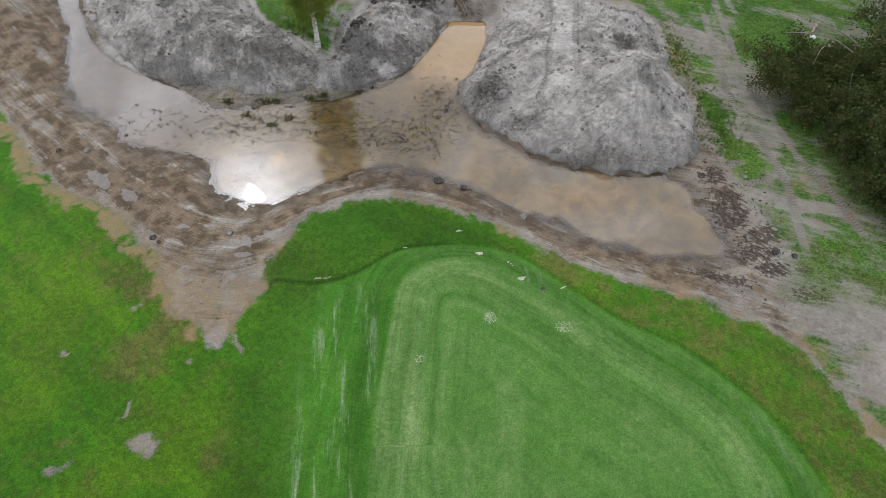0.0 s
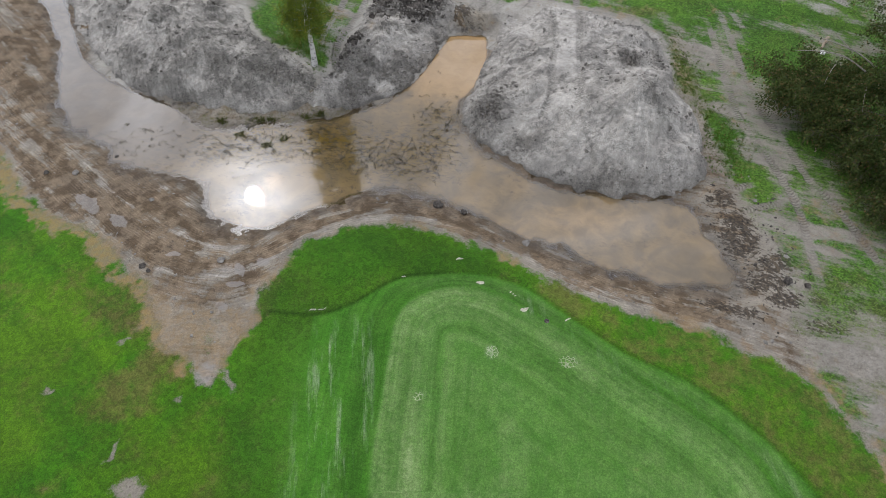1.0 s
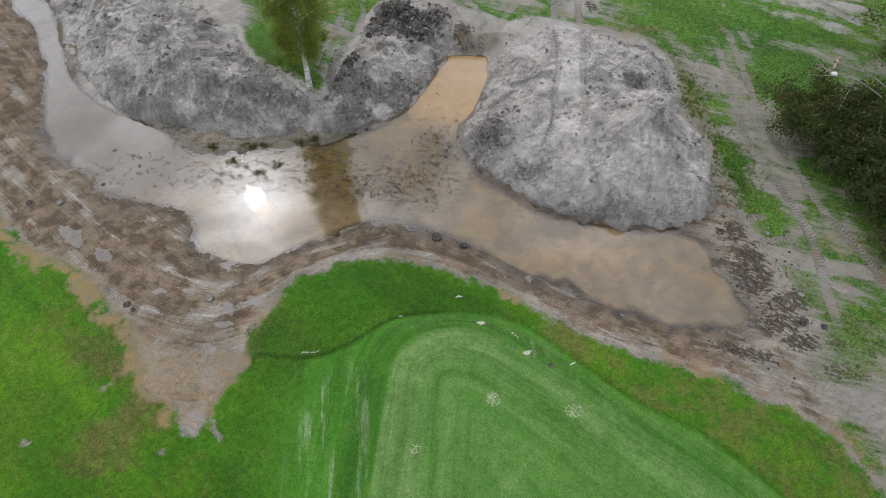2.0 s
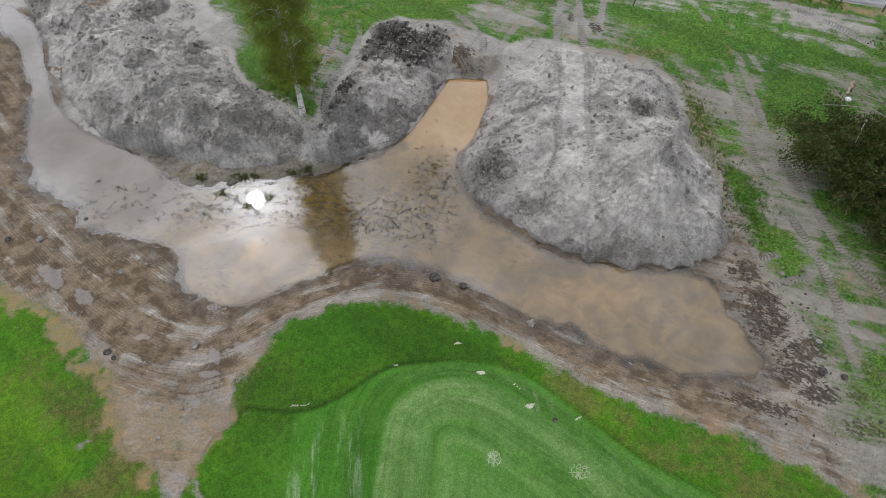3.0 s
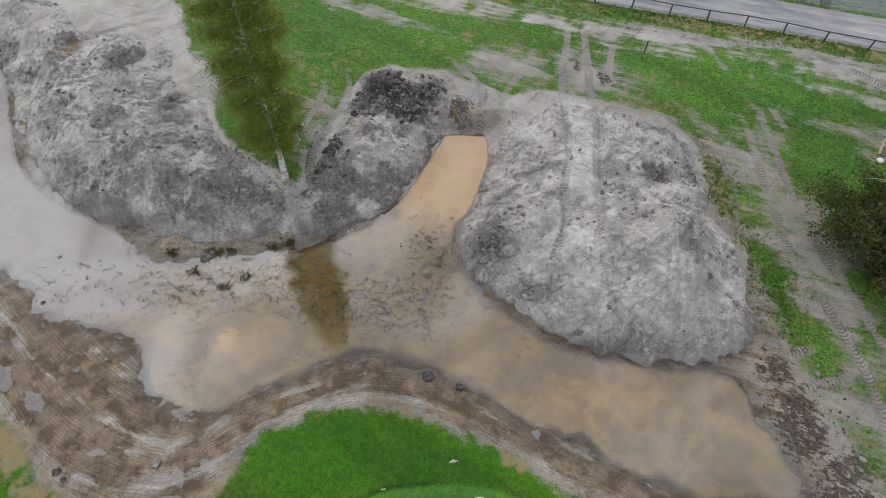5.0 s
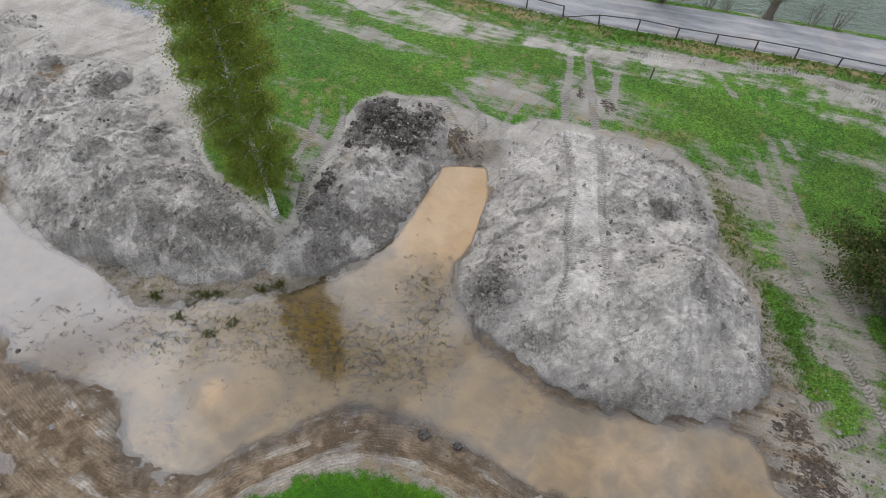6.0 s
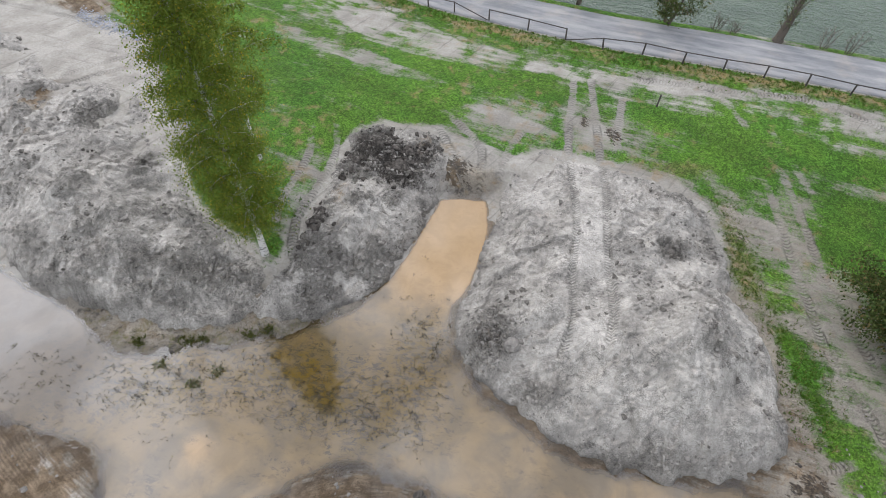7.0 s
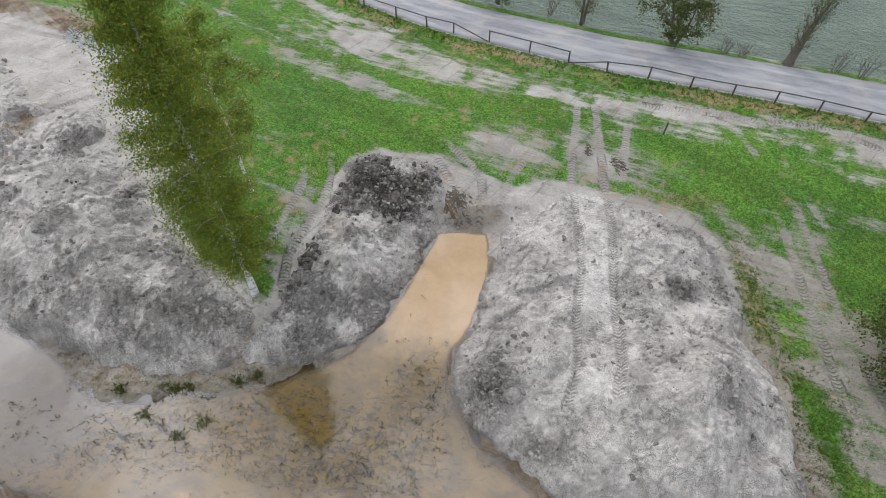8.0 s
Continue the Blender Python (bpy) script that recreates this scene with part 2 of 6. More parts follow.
# crawler tracks: lines on the ground, half a band wide
BANK_LINE = rounded([(-60, 62), (-36, 38), (-29, 31.2), (-22, 25.6), (-16.5, 21.2), (-11.5, 19.4), (-7.4, 21.6), (-3, 23.1), (1, 22.2), (5, 19.8), (10, 17.4), (16, 15), (30, 8)], closed=False, cuts=3)
GROUND_TRACKS = [rounded(line, closed=False, cuts=3) for line in (
    [(19.6, 42.5), (19.9, 40.0), (19.7, 35.0), (19.4, 31.3), (19.9, 28.2), (20.2, 25.9), (20.3, 23.0), (19.8, 20.0), (19.5, 17.7)],
    [(20.9, 42.5), (21.2, 39.2), (21.1, 35.4), (21.2, 31.6), (21.5, 28.7), (21.8, 25.6), (22.5, 23.7), (22.8, 22.1), (23.2, 19.3)],
    [(8.3, 43.0), (8.5, 45.5), (9.3, 49.5), (9.5, 51.0)],
    [(10.2, 43.0), (10.3, 45.0), (10.6, 49.5), (10.7, 51.0)],
    [(11.4, 44.0), (11.6, 45.5), (12.6, 49.2)],
    [(20.9, 42.0), (20.7, 43.1), (19.7, 46.5), (18.9, 48.6), (17.4, 49.5)],
    [(22.4, 40.5), (21.8, 42.9), (21.2, 46.0)],
    [(1.5, 41.7), (1.2, 43.8), (0.2, 46.3)],
    [(2.7, 41.4), (3.0, 44.3), (1.3, 46.8), (0.2, 48.1)],
    [(3.8, 41.6), (4.7, 44.3), (5.8, 46.0)],
    [(16.6, 25.0), (18.8, 25.4)],
    [(16.5, 23.1), (19.7, 23.9)],
    [(-28, 50.6), (-24.7, 53.1), (-21.2, 54.3)],
    [(-36.5, 62.2), (-31.3, 60.4), (-27.0, 59.0)],
    [(-27.2, 49.9), (-24.0, 52.0), (-20.4, 52.9)],
    [(13.0, 51.0), (19.5, 49.3), (24.0, 48.3), (27.5, 46.0), (31, 43)],
    [(-7.6, 36.0), (-7.7, 38.7), (-7.0, 40.7), (-6.1, 43.8), (-6.3, 47)],
    [(-8.9, 38.2), (-8.6, 40.7), (-7.7, 43.8), (-7.9, 47)])]
HEAP_TRACKS = [rounded(line, closed=False, cuts=3) for line in (
    [(8.4, 43.5), (8.2, 41.5), (7.9, 37.6), (7.2, 34.5), (6.9, 32.1), (6.1, 29.6)],
    [(10.3, 43.5), (10.1, 41.5), (9.5, 37.6), (9.1, 34.5), (8.8, 32.1), (8.1, 29.6)])]


def treads(lines, X, Y, half=0.3):
    """How far a place lies within the bands pressed by the tracks (0 to 1), and the metres along them."""
    w, s = np.zeros(X.shape), np.zeros(X.shape)
    for line in lines:
        lo, hi = line.min(0) - 1, line.max(0) + 1
        m = (X > lo[0]) & (X < hi[0]) & (Y > lo[1]) & (Y < hi[1])
        if not m.any():
            continue
        off, run = beside(line, X[m], Y[m])
        band = 1 - smooth(np.abs(off), half * 0.8, half * 1.15)
        total = np.hypot(*np.diff(line, axis=0).T).sum()
        band *= smooth(run, 0.0, 0.6) * (1 - smooth(run, total - 0.6, total))
        ww, ss = w[m], s[m]
        ss = np.where(band > ww, run + 0.12 * np.abs(off) / half, ss)
        w[m], s[m] = np.maximum(ww, band), ss
    return w, s


def hollow(X, Y, x, y, rx, ry):
    return np.exp(-((X - x) / rx) ** 2 - ((Y - y) / ry) ** 2)


def land(X, Y):
    """The ground's height, and the distances that the rest of the plan uses."""
    ragged = 0.3 - 0.18 * smooth(Y, 30, 33)
    shore = inside_by(SHORE, X + ragged * fbm(X, Y, 1.7, 5, 3, 0.6), Y + ragged * fbm(X, Y, 1.7, 5, 4, 0.6))
    road, _ = beside(ROAD_EDGE, X, Y)
    base = 0.36 + 1.35 * smooth(Y, 32, 50.5) + 0.35 * smooth(X, 20, 26) * smooth(Y, 40, 47) + 0.42 * hollow(X, Y, -9.5, 38.2, 2.5, 4)
    base = base - 0.25 * smooth(X, 14.5, 17) * smooth(Y, 33, 36) * (1 - smooth(Y, 40, 44)) - 0.3 * smooth(-X, 20, 26) * smooth(Y, 44, 50)
    base = base + 0.1 * fbm(X, Y, 9, 3, 5) * smooth(Y, 20, 30) + 0.06 * fbm(X, Y, 6, 2, 6)
    base = base * (1 - smooth(road, -4.5, -0.3)) + (2.12 - 0.1) * smooth(road, -4.5, -0.3)
    # river bed and its far bank
    base = base - 2.1 * smooth(road, 4.7, 7.4) + 2.3 * smooth(road, 40, 46)
    out = np.maximum(-shore, 0) * (1 + 2.4 * hollow(X, Y, 1.8, 43.0, 2.6, 2.0))
    z = np.minimum(base, 0.012 + 0.05 * out + 0.13 * out ** 1.6)
    z = z + 0.045 * fbm(X, Y, 0.9, 3, 6, 0.6) * np.exp(-out / 0.7) * (Y < 75)
    z = np.where(Y > 75, base, z)
    wet = np.maximum(shore, 0)
    bed = -0.14 * (1 - np.exp(-wet / (0.75 - 0.4 * smooth(Y, 31, 34)))) - 0.75 * hollow(X, Y, 1.5, 38.2, 1.6, 3.0) * smooth(wet, 0, 1.2) - 0.30 * hollow(X, Y, 8.8, 22.3, 4.5, 2.0) * smooth(wet, 0, 1.6)
    bed = bed - 0.16 * hollow(X, Y, -20, 31, 4.5, 2.0) * smooth(wet, 0, 1.4) - 0.25 * hollow(X, Y, -10.3, 26.0, 0.7, 0.8) - 0.14 * hollow(X, Y, -10.5, 24.0, 2.6, 1.2) * smooth(wet, 0, 1)
    marsh = np.clip(hollow(X, Y, -3.0, 28.0, 4.0, 2.2) + hollow(X, Y, -0.4, 31.2, 1.5, 2.2) + hollow(X, Y, -12.5, 29.3, 3.6, 2.0) + 0.8 * hollow(X, Y, -7, 30.2, 3, 1.6) + 0.45 * hollow(X, Y, -17, 29, 3, 2), 0, 1.1)
    bed = bed + marsh * smooth(wet, 0.2, 1.0) * (0.01 + 0.035 * fbm(X, Y, 0.8, 3, 2) + 0.06 * np.maximum(ridged(X, Y, 0.45, 2, 5) - 0.45, 0))
    z = np.where(shore > 0, bed, z)
    return z, shore, road, marsh


def net(xs, ys, Z, keep=None):
    """Corners and faces of a sheet over a rectangular net; keep: which corners it needs."""
    nx, ny = len(xs), len(ys)
    X, Y = np.meshgrid(xs, ys, indexing="ij")
    V = np.stack([X, Y, Z], -1).reshape(-1, 3)
    i = np.arange(nx * ny).reshape(nx, ny)
    F = np.stack([i[:-1, :-1], i[1:, :-1], i[1:, 1:], i[:-1, 1:]], -1).reshape(-1, 4)
    if keep is None:
        return V, F, np.arange(nx * ny)
    F = F[keep.reshape(-1)[F].any(1)]
    used = np.unique(F)
    back = np.zeros(nx * ny, int)
    back[used] = np.arange(len(used))
    return V[used], back[F], used


def quick(name, V, F, material, parent=None, label="", soft=True, fields=None):
    """One mesh object from arrays of corners and equal faces."""
    V, F = np.asarray(V, float), np.asarray(F, int)
    me = bpy.data.meshes.new(name)
    n, k = F.shape
    me.vertices.add(len(V))
    me.vertices.foreach_set("co", V.astype(np.float32).ravel())
    me.loops.add(n * k)
    me.loops.foreach_set("vertex_index", F.astype(np.int32).ravel())
    me.polygons.add(n)
    me.polygons.foreach_set("loop_start", np.arange(0, n * k, k, dtype=np.int32))
    me.polygons.foreach_set("use_smooth", np.full(n, soft))
    for key, values in (fields or {}).items():
        me.attributes.new(key, "FLOAT", "POINT").data.foreach_set("value", values.astype(np.float32).ravel())
    me.update(calc_edges=True)
    me.materials.append(material)
    ob = new(name, me)
    if parent:
        ob.parent = parent
    if label:
        ob["label"] = label
    return ob


# ---- materials ----
def soil_colour(nt, P, brown, pale, dark, damp, peat=(0.05, 0.042, 0.036), dry=(0.46, 0.435, 0.405), specks=1.0, low=(0.32, 0.30, 0.278), high=(0.42, 0.40, 0.372), grain=1.0):
    """Sandy soil: grey, brown where topsoil is mixed in, pale where it has dried, dark where damp or peaty."""
    big, mid, fine = noisy(nt, P, 0.45, 4), noisy(nt, P, 2.2, 9, 0.72), noisy(nt, P, 16, 5, 0.85)
    c = blend(nt, step(nt, big, 0.35, 0.65), low, high)
    bf = step(nt, calc(nt, "ADD", brown, calc(nt, "MULTIPLY_ADD", mid, 1.7, -0.85)), 0.25, 0.75)
    c = blend(nt, bf, c, blend(nt, step(nt, noisy(nt, P, 1.1, 4), 0.38, 0.62), (0.145, 0.102, 0.062), (0.262, 0.195, 0.13)))
    pf = step(nt, calc(nt, "ADD", pale, calc(nt, "MULTIPLY_ADD", mid, 1.5, -0.75)), 0.3, 0.85, 0, 0.8)
    c = blend(nt, pf, c, dry)
    df = step(nt, calc(nt, "ADD", dark, calc(nt, "MULTIPLY_ADD", noisy(nt, P, 3.8, 8, 0.75), 2.0, -1.0)), 0.3, 0.7, 0, 0.9)
    c = blend(nt, df, c, peat)
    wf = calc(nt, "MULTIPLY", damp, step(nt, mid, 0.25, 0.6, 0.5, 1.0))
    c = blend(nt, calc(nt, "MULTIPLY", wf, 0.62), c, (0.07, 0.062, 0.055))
    c = scaled(nt, c, step(nt, mid, 0.34, 0.66, 1 - 0.16 * grain, 1 + 0.12 * grain))
    coarse = step(nt, noisy(nt, P, 0.8, 6, 0.65, 0.4), 0.42, 0.60, 0.3, 1.05)
    grainy = step(nt, fine, 0.40, 0.60, -0.34 * grain, 0.25 * grain)
    c = scaled(nt, c, calc(nt, "MULTIPLY_ADD", grainy, coarse, 1.0))
    # grit, and scattered clods and holes with crisp edges
    _, grit = grains(nt, P, 17.0)
    c = scaled(nt, c, step(nt, grit, 0.0, 1.0, 1 - 0.09 * grain, 1 + 0.08 * grain))
    near, pick = grains(nt, nd(nt, "ShaderNodeVectorMath", Vector=P).outputs[0], 5.0)
    near_b, pick_b = grains(nt, P, 10.5)
    hole = calc(nt, "MULTIPLY", step(nt, near, 0.16, 0.26, 1.0, 0.0), step(nt, pick, 0.84, 0.86))
    hole = calc(nt, "MAXIMUM", hole, calc(nt, "MULTIPLY", step(nt, near_b, 0.2, 0.3, 1.0, 0.0), step(nt, pick_b, 0.88, 0.90)))
    c = scaled(nt, c, calc(nt, "MULTIPLY_ADD", hole, calc(nt, "MULTIPLY_ADD", mid, -0.9 * specks, -0.1 * specks), 1.0))
    ledge = calc(nt, "ADD", step(nt, noisy(nt, P, 2.6, 8, 0.66), 0.47, 0.50), calc(nt, "ADD", step(nt, noisy(nt, P, 6.0, 7, 0.7), 0.49, 0.52), calc(nt, "MULTIPLY", hole, -0.8)))
    return c, wf, mid, calc(nt, "MULTIPLY_ADD", ledge, 0.4, calc(nt, "MULTIPLY", calc(nt, "MULTIPLY", fine, coarse), 0.55))


def ground_material():
    m, nt, P = start("ground_soil_and_turf")
    grass, mown, putt = attr(nt, "grass"), attr(nt, "mown"), attr(nt, "putt")
    brown, dead, pale, dark, damp = attr(nt, "brown"), attr(nt, "dead"), attr(nt, "pale"), attr(nt, "dark"), attr(nt, "damp")
    track, run, rake, scalp, olive = attr(nt, "track"), attr(nt, "run"), attr(nt, "rake"), attr(nt, "scalp"), attr(nt, "olive")
    # the machines went along the bank: bands and ruts follow it
    rut_at = nd(nt, "ShaderNodeCombineXYZ", X=rake, Y=calc(nt, "MULTIPLY", attr(nt, "stretch_run"), 0.09)).outputs[0]
    band = calc(nt, "ADD", calc(nt, "MULTIPLY", noisy(nt, rut_at, 1.3, 6, 0.66), 0.6), calc(nt, "MULTIPLY", noisy(nt, P, 0.8, 8, 0.7), 0.4))
    bank = attr(nt, "bank")
    brown = calc(nt, "MULTIPLY_ADD", calc(nt, "MULTIPLY_ADD", band, 5.6, -2.7), bank, brown)
    pale = calc(nt, "MULTIPLY_ADD", calc(nt, "MULTIPLY", step(nt, band, 0.49, 0.36), 0.55), bank, pale)
    soil, wf, mid, fine = soil_colour(nt, P, brown, pale, dark, damp, dry=(0.45, 0.405, 0.355), specks=0.6, low=(0.29, 0.256, 0.208), high=(0.37, 0.324, 0.26), grain=0.75)
    pits = step(nt, noisy(nt, P, 5.5, 9, 0.8, 0.4), 0.34, 0.43, 0.72, 1.0)
    soil = scaled(nt, soil, pits)
    # clean dry sand, scored by wheels
    sandy = attr(nt, "sandy")
    sand = blend(nt, step(nt, noisy(nt, P, 0.55, 6, 0.6), 0.36, 0.64), (0.39, 0.358, 0.31), (0.51, 0.474, 0.418))
    sand = scaled(nt, sand, step(nt, sandy, 0.7, 1.08, 0.82, 1.0))
    sand = scaled(nt, sand, step(nt, noisy(nt, P, 7.0, 7, 0.75), 0.34, 0.66, 0.87, 1.08))
    score = noisy(nt, stretch(nt, P, (0.16, 2.6, 1), -48), 1.0, 5, 0.6)
    sand = scaled(nt, sand, step(nt, score, 0.33, 0.41, 0.74, 1.0))
    sand = scaled(nt, sand, step(nt, noisy(nt, stretch(nt, P, (0.3, 3.4, 1), 21), 1.0, 6, 0.7), 0.34, 0.45, 0.8, 1.0))
    soil = blend(nt, step(nt, calc(nt, "ADD", sandy, calc(nt, "MULTIPLY_ADD", mid, 0.8, -0.4)), 0.15, 0.85), soil, sand)
    # ridges left by the crawler along the bank
    warp = calc(nt, "ADD", rake, calc(nt, "MULTIPLY", noisy(nt, P, 0.4, 2), 0.5))
    comb = calc(nt, "MULTIPLY_ADD", calc(nt, "SINE", calc(nt, "MULTIPLY", warp, 44.0)), 0.5, 0.5)
    comb = calc(nt, "MULTIPLY", comb, calc(nt, "MULTIPLY", attr(nt, "raked"), step(nt, noisy(nt, P, 0.9, 8, 0.75), 0.42, 0.6)))
    soil = scaled(nt, soil, step(nt, comb, 0.0, 1.0, 0.93, 1.22))
    soil = scaled(nt, soil, step(nt, noisy(nt, rut_at, 7.0, 5, 0.7), 0.36, 0.62, calc(nt, "MULTIPLY_ADD", bank, -0.16, 1.0), calc(nt, "MULTIPLY_ADD", bank, 0.08, 1.0)))
    # churned dark topsoil, and silt left where puddles stand
    churn = attr(nt, "churn")
    torn = noisy(nt, stretch(nt, P, (1.0, 1.7, 1), 38), 3.0, 9, 0.72, 0.5)
    torn = calc(nt, "MULTIPLY", step(nt, calc(nt, "MULTIPLY_ADD", churn, 0.2, torn), 0.635, 0.675), step(nt, churn, 0.05, 0.3))
    soil = blend(nt, calc(nt, "MULTIPLY", torn, 0.9), soil, blend(nt, step(nt, noisy(nt, P, 9, 5, 0.7), 0.42, 0.6), (0.032, 0.026, 0.02), (0.10, 0.076, 0.053)))
    pool = step(nt, calc(nt, "ADD", attr(nt, "pool"), calc(nt, "MULTIPLY_ADD", mid, 1.5, -0.75)), 0.45, 0.75)
    soil = blend(nt, calc(nt, "MULTIPLY", pool, 0.6), soil, (0.31, 0.282, 0.258))
    lug = calc(nt, "MULTIPLY_ADD", calc(nt, "SINE", calc(nt, "MULTIPLY", run, 30.0)), 0.5, 0.5)
    lug = calc(nt, "MULTIPLY", calc(nt, "POWER", lug, 2.6), calc(nt, "MULTIPLY", track, step(nt, mid, 0.34, 0.52)))
    soil = scaled(nt, soil, step(nt, lug, 0.0, 1.0, 1.0, 0.64))
    soil = scaled(nt, soil, calc(nt, "MULTIPLY_ADD", calc(nt, "MULTIPLY", track, sandy), -0.08, 1.0))
    # turf
    big, patch, blade = noisy(nt, P, 0.22, 4), noisy(nt, P, 1.2, 7, 0.65), noisy(nt, P, 15, 5, 0.82)
    turf = blend(nt, step(nt, big, 0.38, 0.62), (0.042, 0.148, 0.003), (0.080, 0.182, 0.005))
    turf = blend(nt, step(nt, patch, 0.46, 0.68, 0, 0.6), turf, (0.092, 0.158, 0.014))
    turf = blend(nt, step(nt, calc(nt, "ADD", olive, calc(nt, "MULTIPLY_ADD", patch, 1.5, -0.75)), 0.25, 0.8, 0, 0.75), turf, (0.13, 0.118, 0.032))
    turf = blend(nt, calc(nt, "MULTIPLY", attr(nt, "rear"), 0.55), turf, (0.072, 0.138, 0.026))
    turf = blend(nt, calc(nt, "MULTIPLY", attr(nt, "deep"), 0.7), turf, (0.034, 0.105, 0.004))
    fair = blend(nt, step(nt, patch, 0.4, 0.66), (0.042, 0.145, 0.009), (0.060, 0.170, 0.015))
    hair = noisy(nt, stretch(nt, P, (9.0, 0.35, 1), 14), 1.3, 5, 0.65)
    hair_b = noisy(nt, stretch(nt, P, (7.0, 0.3, 1), -24), 1.3, 5, 0.65)
    fine_turf = blend(nt, step(nt, patch, 0.38, 0.66), (0.054, 0.155, 0.017), (0.074, 0.178, 0.025))
    fine_turf = blend(nt, step(nt, hair, 0.5, 0.72, 0, 0.45), fine_turf, (0.10, 0.195, 0.045))
    fine_turf = blend(nt, step(nt, hair_b, 0.5, 0.72, 0, 0.4), fine_turf, (0.048, 0.135, 0.022))
    mf = mown
    turf = blend(nt, mf, turf, fair)
    turf = blend(nt, step(nt, putt, -0.12, 0.12), turf, fine_turf)
    ring_at = nd(nt, "ShaderNodeCombineXYZ", X=putt, Y=calc(nt, "MULTIPLY", attr(nt, "swing"), 0.16)).outputs[0]
    ring, fine_ring = noisy(nt, ring_at, 1.1, 7, 0.66, 0.2), noisy(nt, ring_at, 6.5, 4, 0.62)
    turned = calc(nt, "MULTIPLY", mf, step(nt, putt, 2.2, 4.5, 1.0, 0.3))
    turf = scaled(nt, turf, step(nt, ring, 0.36, 0.64, calc(nt, "MULTIPLY_ADD", turned, -0.14, 1.0), calc(nt, "MULTIPLY_ADD", turned, 0.12, 1.0)))
    turf = scaled(nt, turf, step(nt, fine_ring, 0.36, 0.64, calc(nt, "MULTIPLY_ADD", turned, -0.10, 1.0), calc(nt, "MULTIPLY_ADD", turned, 0.10, 1.0)))
    arc = calc(nt, "MULTIPLY", attr(nt, "wash"), calc(nt, "MULTIPLY", step(nt, ring, 0.34, 0.62, 0.25, 1.1), step(nt, noisy(nt, P, 1.6, 9, 0.76), 0.34, 0.64, 0.3, 1.1)))
    turf = blend(nt, calc(nt, "MULTIPLY", calc(nt, "MULTIPLY", arc, mf), 0.7), turf, (0.20, 0.285, 0.105))
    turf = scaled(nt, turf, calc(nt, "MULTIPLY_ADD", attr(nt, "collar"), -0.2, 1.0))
    # shade along the step to the mown turf is painted as a dark line
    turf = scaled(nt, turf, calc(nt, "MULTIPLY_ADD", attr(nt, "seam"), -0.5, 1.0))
    comb_turf = nt.nodes.new("ShaderNodeTexVoronoi")
    comb_turf.feature = "DISTANCE_TO_EDGE"
    plug(nt, comb_turf.inputs["Vector"], P)
    comb_turf.inputs["Scale"].default_value = 5.5
    lattice_line = calc(nt, "MULTIPLY", step(nt, comb_turf.outputs["Distance"], 0.04, 0.11, 0.6, 0.0), step(nt, attr(nt, "hexes"), 0.3, 0.5))
    turf = blend(nt, lattice_line, turf, (0.40, 0.42, 0.28))
    turf = blend(nt, step(nt, calc(nt, "ADD", attr(nt, "chalk"), calc(nt, "MULTIPLY_ADD", blade, 0.8, -0.4)), 0.5, 0.8, 0, 0.8), turf, (0.58, 0.53, 0.43))
    streak = noisy(nt, stretch(nt, P, (2.3, 0.27, 1), -6), 1.0, 8, 0.7)
    turf = blend(nt, calc(nt, "MULTIPLY", scalp, step(nt, streak, 0.5, 0.72, 0, 0.6)), turf, (0.34, 0.41, 0.25))
    swath = noisy(nt, stretch(nt, P, (0.07, 0.55, 1), 38), 1.0, 5, 0.6)
    turf = scaled(nt, turf, step(nt, swath, 0.38, 0.62, calc(nt, "MULTIPLY_ADD", mf, 0.12, 0.84), calc(nt, "MULTIPLY_ADD", mf, -0.06, 1.1)))
    turf = scaled(nt, turf, step(nt, blade, 0.38, 0.62, calc(nt, "MULTIPLY_ADD", mf, 0.1, 0.70), calc(nt, "MULTIPLY_ADD", mf, -0.08, 1.27)))
    _, tuft = grains(nt, P, 13.0)
    _, tuft_b = grains(nt, P, 5.5)
    turf = scaled(nt, turf, step(nt, tuft, 0.0, 1.0, calc(nt, "MULTIPLY_ADD", attr(nt, "rear"), -0.26, 0.9), calc(nt, "MULTIPLY_ADD", attr(nt, "rear"), 0.3, 1.1)))
    turf = scaled(nt, turf, step(nt, tuft_b, 0.0, 1.0, calc(nt, "MULTIPLY_ADD", mf, 0.1, 0.84), calc(nt, "MULTIPLY_ADD", mf, -0.1, 1.16)))
    deadf = step(nt, calc(nt, "ADD", dead, calc(nt, "MULTIPLY_ADD", patch, 1.8, -0.9)), 0.3, 0.75, 0, 0.8)
    deadc = scaled(nt, blend(nt, step(nt, mid, 0.4, 0.62), (0.34, 0.225, 0.105), (0.27, 0.21, 0.14)), step(nt, blade, 0.3, 0.7, 0.75, 1.2))
    turf = blend(nt, deadf, turf, deadc)
    soil = blend(nt, calc(nt, "MULTIPLY", deadf, 0.7), soil, deadc)
    rear = attr(nt, "rear")
    lines = noisy(nt, stretch(nt, P, (0.4, 2.1, 1), 21), 1.0, 9, 0.74)
    edge = calc(nt, "ADD", calc(nt, "MULTIPLY", noisy(nt, P, 1.1, 10, 0.74), 1.1), calc(nt, "MULTIPLY", noisy(nt, P, 7, 6, 0.82), 1.1))
    edge = calc(nt, "MULTIPLY_ADD", calc(nt, "SUBTRACT", lines, 0.5), calc(nt, "MULTIPLY", rear, 1.5), edge)
